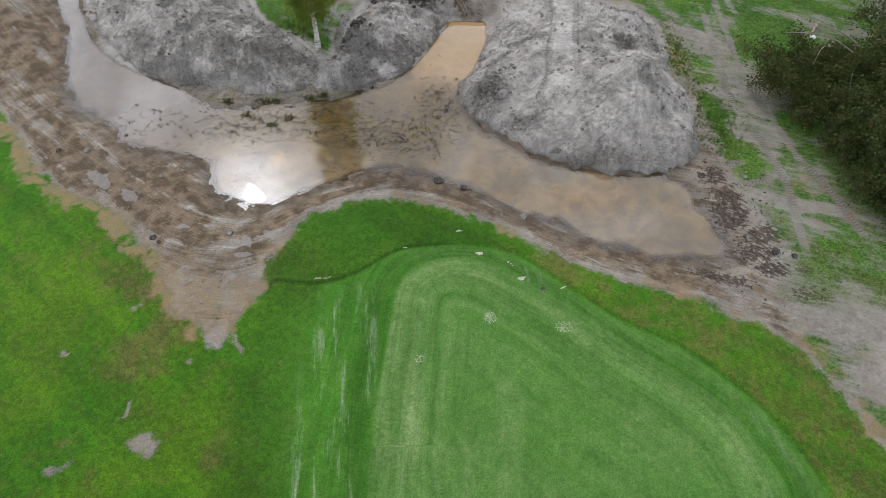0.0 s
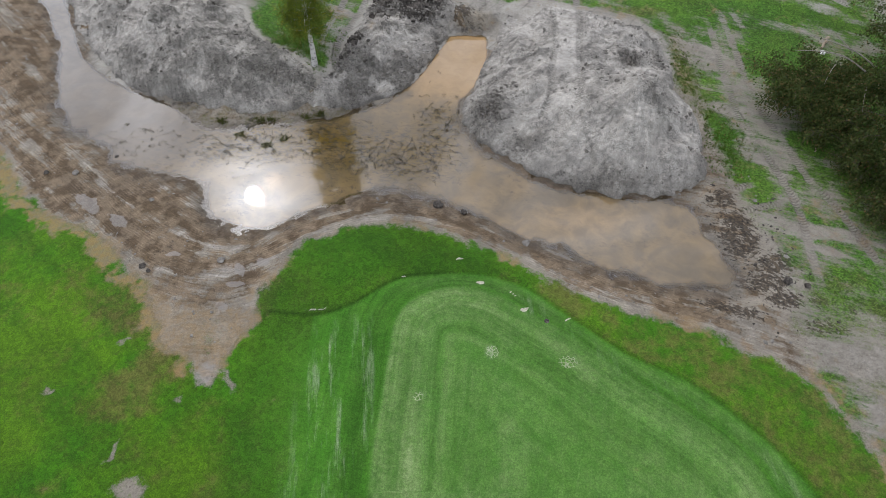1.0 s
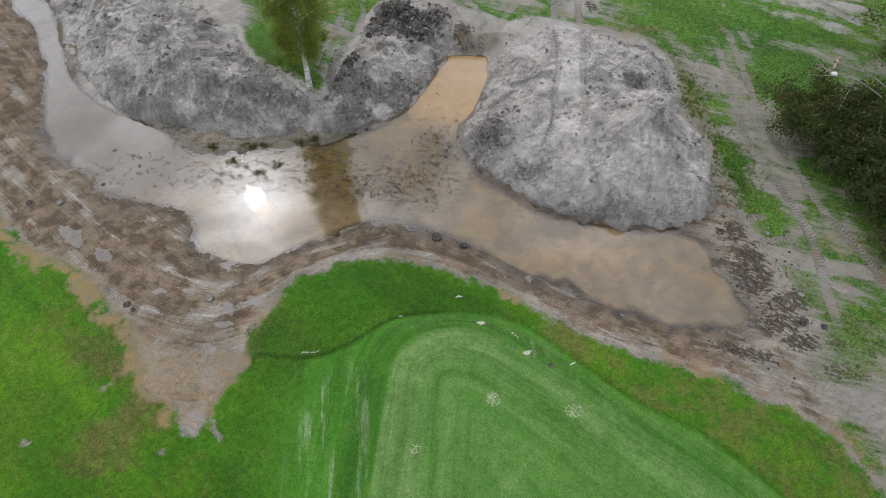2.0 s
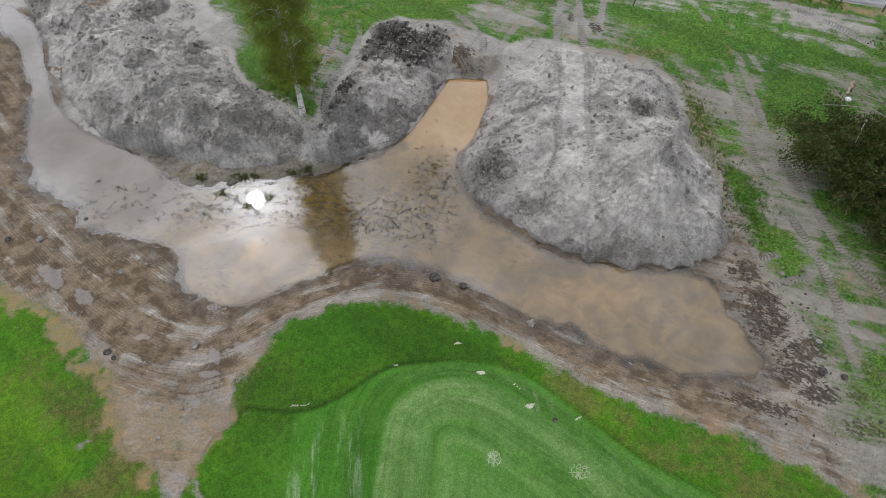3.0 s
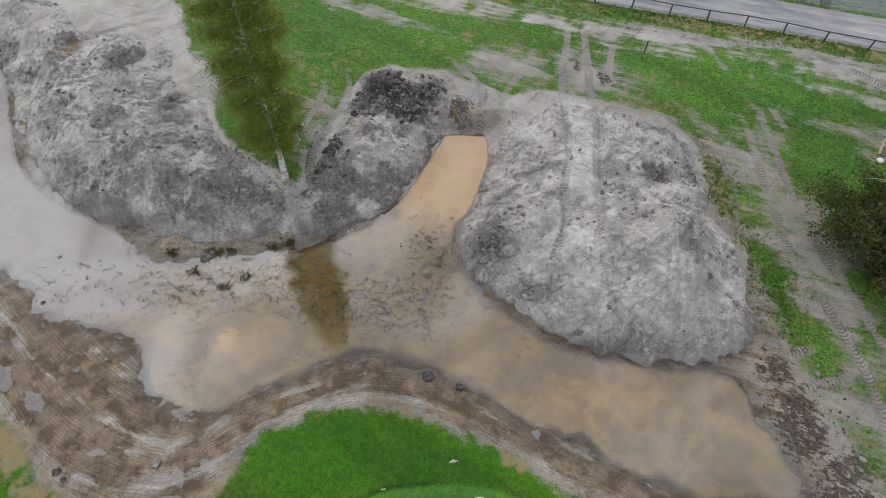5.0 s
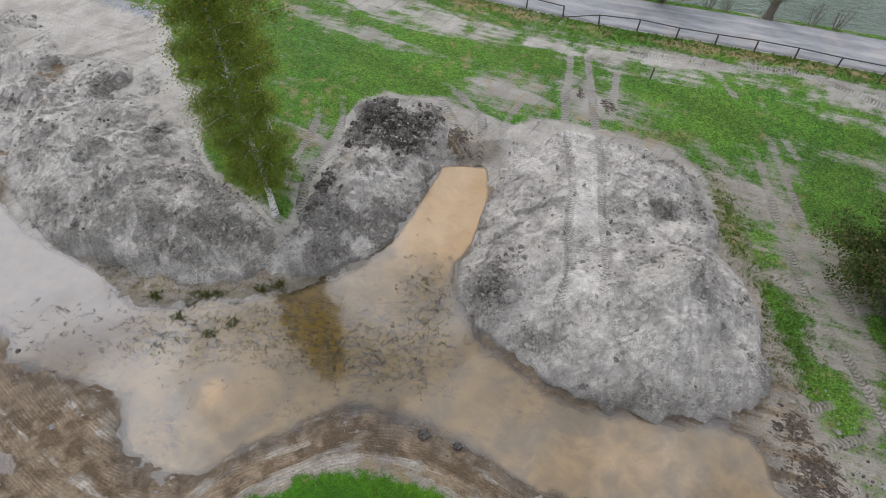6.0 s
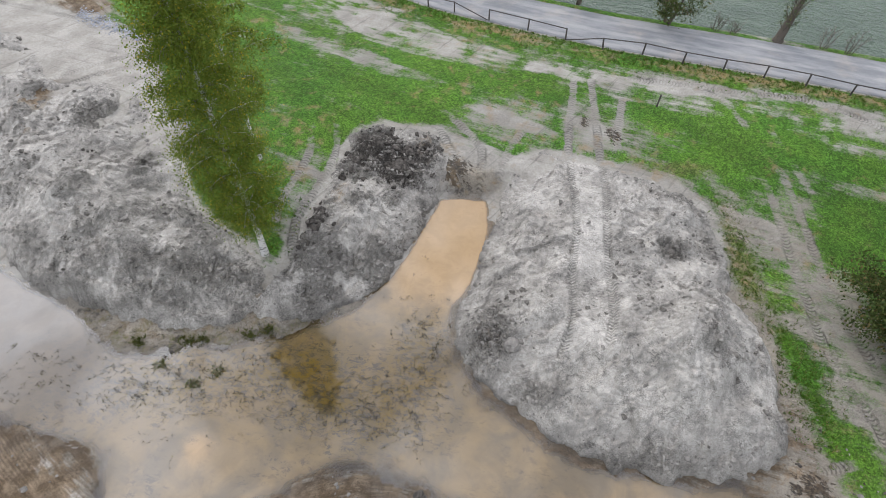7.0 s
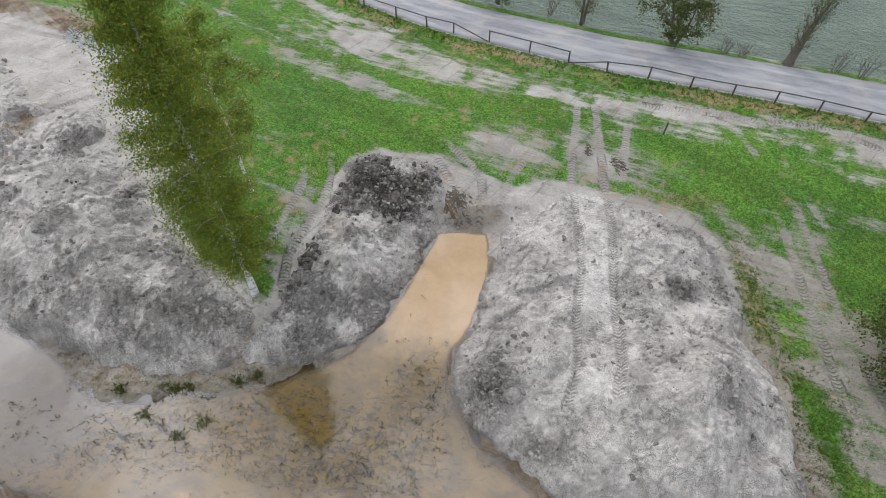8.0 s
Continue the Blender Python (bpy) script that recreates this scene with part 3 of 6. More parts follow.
    gf = step(nt, calc(nt, "ADD", grass, calc(nt, "SUBTRACT", edge, 1.1)), calc(nt, "MULTIPLY_ADD", rear, -0.08, 0.28), calc(nt, "MULTIPLY_ADD", rear, 0.09, 0.70))
    colour = blend(nt, gf, soil, turf)
    rough = calc(nt, "MINIMUM", step(nt, wf, 0.2, 1.0, 0.92, 0.42), step(nt, calc(nt, "MULTIPLY", pool, calc(nt, "SUBTRACT", 1.0, gf)), 0.0, 1.0, 0.95, 0.3))
    relief = calc(nt, "ADD", calc(nt, "MULTIPLY", mid, 0.8), calc(nt, "MULTIPLY", fine, 0.32))
    relief = calc(nt, "ADD", relief, calc(nt, "MULTIPLY_ADD", comb, 0.28, calc(nt, "MULTIPLY", lug, -0.5)))
    grassy = calc(nt, "MULTIPLY", blade, calc(nt, "MULTIPLY_ADD", mf, -0.4, 0.6))
    height = calc(nt, "ADD", calc(nt, "MULTIPLY", relief, calc(nt, "SUBTRACT", 1.0, gf)), calc(nt, "MULTIPLY", grassy, gf))
    surface(nt, colour, rough, height, 1.0, 0.1, 0.25)
    return m


def heap_material(name):
    m, nt, P = start(name)
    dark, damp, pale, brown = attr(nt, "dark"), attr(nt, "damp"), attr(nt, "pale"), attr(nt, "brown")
    track, run, lumpy = attr(nt, "track"), attr(nt, "run"), attr(nt, "lumpy")
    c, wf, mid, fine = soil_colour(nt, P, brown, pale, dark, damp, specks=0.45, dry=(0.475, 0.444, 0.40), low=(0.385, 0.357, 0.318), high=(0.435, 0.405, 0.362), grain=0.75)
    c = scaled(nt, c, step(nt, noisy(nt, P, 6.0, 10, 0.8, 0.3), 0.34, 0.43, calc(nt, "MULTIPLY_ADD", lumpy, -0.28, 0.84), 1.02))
    c = scaled(nt, c, step(nt, noisy(nt, P, 0.55, 7, 0.7, 0.5), 0.38, 0.62, 0.8, 1.12))
    # streaks that run down the slopes
    down = nd(nt, "ShaderNodeCombineXYZ", X=attr(nt, "flow"), Y=calc(nt, "MULTIPLY", attr(nt, "fall"), 0.35)).outputs[0]
    c = scaled(nt, c, step(nt, noisy(nt, down, 3.0, 8, 0.72, 0.2), 0.36, 0.62, 0.83, 1.07))
    # thin cracks along slipped edges, the shade in them put into the colour
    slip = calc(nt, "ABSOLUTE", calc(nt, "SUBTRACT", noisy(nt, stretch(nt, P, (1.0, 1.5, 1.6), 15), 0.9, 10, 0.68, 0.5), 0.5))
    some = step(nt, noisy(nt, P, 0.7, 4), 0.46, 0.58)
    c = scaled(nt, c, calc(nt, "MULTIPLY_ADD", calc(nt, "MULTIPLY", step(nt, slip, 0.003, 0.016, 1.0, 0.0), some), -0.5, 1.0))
    # crumbled darker soil where the heap has broken open
    crumb = noisy(nt, P, 5.5, 10, 0.78, 0.3)
    rubble = step(nt, calc(nt, "ADD", lumpy, calc(nt, "MULTIPLY_ADD", crumb, 5.0, -2.5)), 0.72, 0.98)
    c = blend(nt, calc(nt, "MULTIPLY", rubble, 0.36), c, blend(nt, step(nt, noisy(nt, P, 9.0, 6, 0.75), 0.42, 0.56), (0.12, 0.106, 0.09), (0.31, 0.282, 0.245)))
    lug = calc(nt, "MULTIPLY_ADD", calc(nt, "SINE", calc(nt, "MULTIPLY", run, 36.0)), 0.5, 0.5)
    lug = calc(nt, "MULTIPLY", calc(nt, "POWER", lug, 1.6), track)
    c = scaled(nt, c, step(nt, lug, 0.0, 1.0, 1.0, 0.68))
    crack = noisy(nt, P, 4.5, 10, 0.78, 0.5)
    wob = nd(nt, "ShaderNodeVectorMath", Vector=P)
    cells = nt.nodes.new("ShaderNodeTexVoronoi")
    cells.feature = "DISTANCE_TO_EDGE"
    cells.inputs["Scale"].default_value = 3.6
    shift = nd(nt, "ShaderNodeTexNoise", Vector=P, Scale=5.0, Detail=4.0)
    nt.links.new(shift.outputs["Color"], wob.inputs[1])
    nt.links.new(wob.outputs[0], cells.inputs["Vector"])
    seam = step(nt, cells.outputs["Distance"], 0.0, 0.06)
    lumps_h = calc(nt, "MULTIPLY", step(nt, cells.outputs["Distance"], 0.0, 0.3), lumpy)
    gap_shade = calc(nt, "MULTIPLY", calc(nt, "SUBTRACT", 1.0, seam), calc(nt, "MULTIPLY", lumpy, step(nt, crack, 0.44, 0.56)))
    # gaps and hollows between clods: their shade is darkened into the colour
    c = scaled(nt, c, calc(nt, "MULTIPLY_ADD", gap_shade, -0.72, 1.0))
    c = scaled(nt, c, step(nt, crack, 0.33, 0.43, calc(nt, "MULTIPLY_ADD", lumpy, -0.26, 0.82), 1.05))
    height = calc(nt, "ADD", calc(nt, "MULTIPLY", mid, 1.0), calc(nt, "ADD", calc(nt, "MULTIPLY", fine, 1.0), calc(nt, "MULTIPLY", crack, 0.6)))
    height = calc(nt, "MULTIPLY", height, calc(nt, "MULTIPLY_ADD", lumpy, 0.75, 0.25))
    height = calc(nt, "ADD", height, calc(nt, "MULTIPLY_ADD", lumps_h, 0.6, calc(nt, "MULTIPLY", lug, -0.55)))
    surface(nt, c, step(nt, wf, 0.2, 1.0, 0.95, 0.6), height, 1.0, 0.09, 0.2)
    return m


def pond_material():
    """Silty water: the silt hides the bed where it is deep, the surface mirrors the sky."""
    m, nt, P = start("silty_water")
    depth = attr(nt, "depth")
    swirl = noisy(nt, P, 0.5, 5, 0.6, 0.8)
    rust, weedy = attr(nt, "rust"), attr(nt, "weedy")
    drift = noisy(nt, P, 1.3, 7, 0.65, 0.5)
    silt = blend(nt, step(nt, swirl, 0.34, 0.66), (0.228, 0.158, 0.080), (0.152, 0.115, 0.070))
    silt = blend(nt, calc(nt, "MULTIPLY", weedy, step(nt, drift, 0.38, 0.6, 0.35, 1.0)), silt, (0.138, 0.087, 0.017))
    silt = blend(nt, step(nt, calc(nt, "ADD", rust, calc(nt, "MULTIPLY_ADD", drift, 0.5, -0.25)), 0.1, 0.95), silt, (0.37, 0.235, 0.105))
    spot = calc(nt, "MULTIPLY", step(nt, noisy(nt, stretch(nt, P, (0.7, 1.3, 1), 10), 3.0, 9, 0.8, 0.6), 0.52, 0.57), step(nt, calc(nt, "MULTIPLY_ADD", drift, 1.6, calc(nt, "MULTIPLY", weedy, 0.7)), 0.9, 1.3))
    silt = blend(nt, calc(nt, "MULTIPLY", spot, 0.75), silt, (0.05, 0.043, 0.035))
    scum = calc(nt, "MULTIPLY", step(nt, noisy(nt, stretch(nt, P, (0.8, 1.4, 1), 12), 2.2, 11, 0.8, 0.4), 0.52, 0.56), step(nt, calc(nt, "MULTIPLY_ADD", weedy, 0.25, noisy(nt, P, 0.35, 4)), 0.49, 0.66, 0.0, 1.0))
    silt = blend(nt, calc(nt, "MULTIPLY", scum, calc(nt, "MAXIMUM", 0.05, calc(nt, "SUBTRACT", 0.65, calc(nt, "MULTIPLY", rust, 1.3)))), silt, (0.075, 0.062, 0.05))
    # western arm: silt greyed, some of the mirrored sky put into its colour
    silt = blend(nt, calc(nt, "MULTIPLY", attr(nt, "sky_greyed"), 0.7), silt, (0.135, 0.116, 0.098))
    silt = scaled(nt, silt, step(nt, drift, 0.35, 0.65, 0.93, 1.06))
    murk = nd(nt, "ShaderNodeBsdfDiffuse", Color=silt)
    clear = nd(nt, "ShaderNodeBsdfTransparent", Color=rgb((0.84, 0.74, 0.55)))
    body = nt.nodes.new("ShaderNodeMixShader")
    plug(nt, body.inputs[0], step(nt, calc(nt, "MULTIPLY_ADD", swirl, 0.03, depth), 0.0, 0.10, 0.06, 0.985))
    nt.links.new(clear.outputs[0], body.inputs[1])
    nt.links.new(murk.outputs[0], body.inputs[2])
    ripple = nd(nt, "ShaderNodeBump", Height=calc(nt, "ADD", noisy(nt, P, 2.0, 2), calc(nt, "MULTIPLY", noisy(nt, P, 9.0, 3), step(nt, drift, 0.45, 0.62, 0.0, 0.5))), Strength=0.013, Distance=0.05)
    gloss = nd(nt, "ShaderNodeBsdfGlossy", Color=rgb((1, 1, 1)), Roughness=0.008, Normal=ripple.outputs[0])
    fres = nd(nt, "ShaderNodeFresnel", IOR=1.8)
    top = nt.nodes.new("ShaderNodeMixShader")
    nt.links.new(fres.outputs[0], top.inputs[0])
    nt.links.new(body.outputs[0], top.inputs[1])
    nt.links.new(gloss.outputs[0], top.inputs[2])
    finish(nt, top.outputs[0])
    return m


def river_material():
    m, nt, P = start("river_water")
    flow = stretch(nt, P, (1.0, 2.4, 1), 22)
    wave = calc(nt, "ADD", noisy(nt, flow, 0.9, 6, 0.62, 0.7), calc(nt, "MULTIPLY", noisy(nt, flow, 3.2, 3), 0.35))
    c = blend(nt, step(nt, noisy(nt, flow, 0.25, 4), 0.35, 0.65), (0.062, 0.095, 0.062), (0.092, 0.13, 0.088))
    surface(nt, c, 0.2, wave, 1.0, 0.5, 0.4)
    return m


def road_material():
    m, nt, P = start("gravel_road")
    off = attr(nt, "across")
    grit, mid = noisy(nt, P, 30, 5, 0.75), noisy(nt, stretch(nt, P, (0.35, 1.3, 1), 22), 1.2, 6, 0.6)
    c = blend(nt, step(nt, mid, 0.35, 0.68), (0.21, 0.212, 0.22), (0.32, 0.316, 0.315))
    rut = calc(nt, "SINE", calc(nt, "MULTIPLY", off, 4.4))
    c = blend(nt, step(nt, calc(nt, "ADD", rut, calc(nt, "MULTIPLY_ADD", mid, 2, -1)), 0.2, 1.2, 0, 0.6), c, (0.41, 0.395, 0.38))
    c = blend(nt, step(nt, noisy(nt, P, 0.45, 5, 0.6), 0.5, 0.72, 0, 0.5), c, (0.43, 0.375, 0.32))
    c = blend(nt, step(nt, grit, 0.35, 0.75, 0, 0.3), c, (0.1, 0.1, 0.1))
    surface(nt, c, 0.85, grit, 0.5, 0.03, 0.3)
    return m


def bark_material(name, light, streaks, scale=(1, 1, 1)):
    m, nt, P = start(name)
    n = noisy(nt, stretch(nt, P, scale), 6.0, 6, 0.7)
    c = blend(nt, step(nt, n, 0.50, 0.62), light, streaks)
    surface(nt, c, 0.85, n, 0.6, 0.02, 0.2)
    return m


def leaf_material(name, a, b, rare, share=0.93):
    m, nt, P = start(name)
    r = nt.nodes.new("ShaderNodeNewGeometry").outputs["Random Per Island"]
    c = blend(nt, r, a, b)
    c = blend(nt, step(nt, calc(nt, "FRACT", calc(nt, "MULTIPLY", r, 37.0)), share, share + 0.02), c, rare)
    diff = nd(nt, "ShaderNodeBsdfPrincipled", Base_Color=c, Roughness=0.65, Specular_IOR_Level=0.15)
    thin = nd(nt, "ShaderNodeBsdfTranslucent", Color=c)
    mixed = nt.nodes.new("ShaderNodeMixShader")
    mixed.inputs[0].default_value = 0.3
    nt.links.new(diff.outputs[0], mixed.inputs[1])
    nt.links.new(thin.outputs[0], mixed.inputs[2])
    finish(nt, mixed.outputs[0])
    return m


def plain_material(name, a, b, scale=8.0, rough=0.8, spec=0.3, strength=0.4):
    m, nt, P = start(name)
    n = noisy(nt, P, scale, 6, 0.65)
    surface(nt, blend(nt, step(nt, n, 0.35, 0.68), a, b), rough, n, strength, 0.02, spec)
    return m


GROUND = ground_material()
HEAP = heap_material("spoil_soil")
POND = pond_material()
RIVER = river_material()
ROAD = road_material()
CLOD = plain_material("clod_soil", (0.16, 0.146, 0.13), (0.31, 0.288, 0.258), 3.0, 0.95, 0.2, 0.8)
DAMP_CLOD = plain_material("damp_clod_soil", (0.095, 0.085, 0.074), (0.24, 0.222, 0.197), 5.0, 0.95, 0.2, 0.8)
PEAT = plain_material("peat_clod", (0.036, 0.031, 0.027), (0.13, 0.115, 0.1), 5.0, 0.95, 0.2, 0.8)
STONE = plain_material("pale_stone", (0.27, 0.28, 0.31), (0.44, 0.45, 0.48), 5.0, 0.8, 0.3, 0.5)
BIRCH_BARK = bark_material("birch_bark", (0.60, 0.58, 0.55), (0.05, 0.042, 0.038), (0.6, 0.6, 1.6))
GREY_BARK = bark_material("grey_bark", (0.13, 0.11, 0.09), (0.05, 0.042, 0.036), (2, 2, 0.5))
PALE_BARK = bark_material("pale_branch_bark", (0.30, 0.27, 0.235), (0.13, 0.115, 0.1), (2, 2, 2))
BIRCH_LEAF = leaf_material("birch_leaf", (0.095, 0.155, 0.018), (0.215, 0.25, 0.038), (0.45, 0.34, 0.03), 0.955)
DARK_LEAF = leaf_material("dark_leaf", (0.04, 0.066, 0.017), (0.09, 0.112, 0.03), (0.15, 0.115, 0.045), 0.86)
WILLOW_LEAF = leaf_material("bank_leaf", (0.07, 0.11, 0.04), (0.12, 0.16, 0.065), (0.2, 0.2, 0.06), 0.92)
TUFT = leaf_material("tuft_blade", (0.05, 0.13, 0.012), (0.11, 0.19, 0.025), (0.26, 0.22, 0.09), 0.8)
REED = leaf_material("dead_blade", (0.06, 0.052, 0.042), (0.125, 0.107, 0.08), (0.12, 0.115, 0.03), 0.85)
WEED = leaf_material("weed_blade", (0.055, 0.07, 0.015), (0.11, 0.12, 0.03), (0.16, 0.13, 0.05), 0.85)
IRON = plain_material("weathered_fence_wood", (0.055, 0.05, 0.046), (0.12, 0.105, 0.095), 9.0, 0.8)
WOOD = plain_material("dry_wood", (0.30, 0.23, 0.16), (0.46, 0.38, 0.29), 6.0, 0.8)
WHITE = plain_material("white_scrap", (0.68, 0.66, 0.63), (0.8, 0.79, 0.77), 6.0, 0.6)


# ---- ground: one sheet to the horizon, fine where the film passes ----
def spread(lo, hi, pitch, reach=3000.0):
    inner = np.arange(lo, hi + pitch / 2, pitch)
    out, d, s = [], 0.0, pitch
    while d < reach:
        s *= 1.38
        d += s
        out.append(d)
    out = np.array(out)
    return np.concatenate([lo - out[::-1], inner, inner[-1] + out])


def soft_spots(X, Y, spots):
    w = np.zeros(X.shape)
    for x, y, rx, ry, turn in spots:
        c, s = math.cos(radians(turn)), math.sin(radians(turn))
        u, v = ((X - x) * c + (Y - y) * s) / rx, (-(X - x) * s + (Y - y) * c) / ry
        w = np.maximum(w, np.clip(1.6 - 1.1 * np.sqrt(u * u + v * v), 0, 1))
    return w


# bare patches on the front lawn: place, half sizes, turn
LAWN_BARE = [(-11.4, 16.9, 0.5, 0.35, -20), (-11.3, 13.2, 0.55, 0.75, -25), (-12.0, 11.9, 0.4, 0.2, -20), (-13.0, 8.0, 0.75, 0.5, 20), (-16.2, 7.0, 0.7, 0.35, 30),
             (-9.9, 12.9, 0.18, 0.7, 40), (-15.6, 14.9, 0.35, 0.2, 10), (-18.0, 12.6, 0.4, 0.2, 10), (-19.5, 7.6, 0.4, 0.3, 0), (-14.3, 9.6, 0.15, 0.4, 15)]
GREEN_SCARS = [(2.4, 14.4, 0.33, 0.33, 0), (6.0, 13.9, 0.5, 0.3, 0), (-1.0, 12.2, 0.25, 0.22, 0), (2.0, 18.3, 0.32, 0.16, 0), (4.0, 17.5, 0.45, 0.1, -30), (-6.5, 16.8, 0.7, 0.07, 8), (4.3, 16.6, 0.3, 0.2, 20), (6.9, 15.5, 0.3, 0.12, 0)]
# stronger and weaker grass behind and beside the heaps
LUSH = [(17.4, 29.3, 1.0, 3.2, 5), (18.0, 27.2, 1.3, 1.6, 0), (20.5, 44.5, 6.5, 2.6, -14), (26.5, 41.5, 4, 3.2, 0), (24.5, 38.0, 3.2, 2.8, 0), (-2.5, 49.0, 6.5, 2.8, 4), (-10.5, 38.8, 1.6, 2.6, 15), (-12.5, 42.0, 2.4, 2.0, 30),
        (-25.0, 63.5, 14, 3.4, -24), (3.5, 51.0, 5, 1.6, -14), (-6, 46.5, 2.5, 1.4, 0), (15.3, 46.6, 2.6, 1.1, -8), (-14, 55, 4, 3, 0), (22.5, 28.3, 1.0, 2.0, 10)]
SPARSE = [(4.2, 46.5, 3.4, 1.8, -10), (-7.0, 54.5, 3.0, 1.0, -20), (-10.5, 56.5, 2.0, 0.8, -25), (9.6, 45.6, 1.6, 2.4, 0), (1.5, 43.8, 3.0, 2.8, 0), (-7.4, 40.0, 1.0, 5.0, 4), 
          (17.7, 40.0, 0.8, 2.6, 35), (20.4, 31.0, 1.9, 10, -3), (21.0, 22, 3.2, 5, 10), (17.0, 22.0, 1.7, 4.5, 0), (27.5, 46.0, 2.6, 1.4, -30), (17.6, 17.6, 2.2, 4.0, 30), (21.0, 12.0, 2.4, 6.5, 20), (27.8, 38.6, 1.6, 3.0, 10), (-16.6, 46.5, 1.0, 3.5, 25)]


def build_ground():
    xs, ys = spread(-37, 31, 0.105), spread(3, 67, 0.105)
    X, Y = np.meshgrid(xs, ys, indexing="ij")
    z, shore, road, marsh = land(X, Y)
    front = inside_by(FRONT, X + 0.3 * fbm(X, Y, 1.3, 4, 2, 0.6), Y + 0.3 * fbm(X, Y, 1.3, 4, 7, 0.6))
    mown, putt = inside_by(MOWN, X, Y), inside_by(PUTT, X, Y)
    lane = inside_by(SAND_LANE, X + 0.5 * fbm(X, Y, 2.0, 4, 1), Y + 0.5 * fbm(X, Y, 2.0, 4, 5))
    heaps = np.maximum(np.maximum(inside_by(LEFT_HEAP, X, Y), inside_by(MID_HEAP, X, Y)), inside_by(RIGHT_HEAP, X, Y))
    track, run = treads(GROUND_TRACKS, X, Y, 0.24)
    ladder = soft_spots(X, Y, [(17.8, 24.2, 2.2, 1.6, 0)])
    track = track * np.maximum(ladder * 1.1, 0.55 + 0.6 * smooth(fbm(X, Y, 2.0, 3, 6), -0.3, 0.3))
    back = np.maximum(smooth(X, 16.2, 18.2), smooth(Y, 33, 36) * smooth(X, -27.5, -25)) * (1 - smooth(front, -0.6, 0))
    back = np.maximum(back, smooth(Y + 0.45 * X, 49, 51))
    lawn = smooth(front, -0.9, 0.7)
    road_run = beside(ROAD_EDGE, X, Y)[1]
    stripe = fbm(road, road_run * 0.13, 0.85, 4, 2, 0.6)
    field = 0.78 + 0.17 * fbm(X, Y, 4.5, 4, 1) + 0.13 * fbm(X, Y, 1.1, 4, 3, 0.6) - 0.38 * smooth(fbm(road, road_run * 0.2, 1.5, 4, 5), 0.22, 0.6) + 0.32 * soft_spots(X, Y, LUSH) - 0.38 * soft_spots(X, Y, SPARSE) - 0.42 * track
    belt = hollow(road, 0 * road, -3.7, 0, 2.1, 1) * np.clip(0.8 + 0.9 * stripe, 0, 1.4) * (1 - smooth(-X, 8, 16))
    field = field - 0.32 * belt * (0.75 + 0.9 * fbm(X, Y, 1.7, 4, 6)) - 0.14 * hollow(road, 0 * road, -8.2, 0, 1.0, 1) * (1 + fbm(X, Y, 3, 3, 4)) + 0.3 * hollow(road, 0 * road, -0.8, 0, 0.9, 1)
    field = field - 0.8 * smooth(heaps, -0.9, 0.0) - 1.4 * smooth(lane, -0.3, 0.3)
    field = field - 0.9 * smooth(-shore, -1.5, -0.6) * (1 - smooth(-shore, 1.0, 3.5))
    field = np.clip(field, 0, 1) * back * (1 - smooth(road, -0.35, 0.0) * (1 - smooth(road, 4.0, 4.5)))
    field = np.where(road > 6, smooth(road, 44, 46), field)
    bare = soft_spots(X + 0.3 * fbm(X, Y, 0.8, 3, 1), Y + 0.3 * fbm(X, Y, 0.8, 3, 2), LAWN_BARE) * 0.8
    grass = np.maximum(lawn * (1 - 0.8 * bare), field)
    # a thin growth on the wet strip below the western heap
    strip = np.clip(1.3 * smooth(Y - 0.012 * (X + 11) ** 2, 30.3, 30.9) * smooth(X, -20, -17) * (1 - smooth(X, -6, -3.5)) * (Y < 34), 0, 1)
    moat = np.clip(1.3 * hollow(X, Y, 16.9, 36.2, 0.8, 3.6) + hollow(X, Y, 14.6, 42.6, 2.2, 0.6), 0, 1)
    grass = np.maximum(grass, 0.62 * moat)
    grass = np.maximum(np.maximum(grass, 0.30 * strip), 0.36 * hollow(X, Y, -11.9, 15.2, 2.0, 2.0))
    bank = (1 - back) * (1 - smooth(front, -0.5, 0)) * (1 - smooth(lane, -1, 1))
    width = np.where(X > -8.5, 1.0, 0.0)
    rake, bank_run = beside(BANK_LINE, X, Y)
    ruts = fbm(rake, bank_run * 0.10, 0.55, 1, 4) * (1 - 0.85 * smooth(X, 9, 13))
    brown = bank * np.clip(smooth(-front, 0.3, 1.3) * 0.5 + 0.42, 0, 1) * (0.8 + 0.3 * fbm(X, Y, 3.0, 4, 6))
    wedge = hollow(X, Y, -11.9, 15.6, 3.3, 2.6) * (1 - smooth(front, -0.2, 0.6))
    north = smooth(Y, 29.3, 30.3) * smooth(X, -25, -22)
    brown = brown * (1 - 0.9 * wedge) * (1 - 0.75 * north) + 0.5 * marsh * (shore > 0)
    brown = brown * (1 - 0.6 * smooth(X, 13, 15.5) * smooth(Y, 14, 17))
    brown = np.maximum(brown, 0.4 * strip)
    brown = np.maximum(brown, (0.12 + 0.5 * fbm(X, Y, 1.5, 4, 7)) * hollow(X, Y, 16.0, 20.3, 2.0, 3.0) * (1 - lawn))
    brown = np.maximum(brown, 0.2 * back * (1 - grass) * (1 - 0.9 * hollow(X, Y, 2.4, 43.6, 3.2, 3.6)))
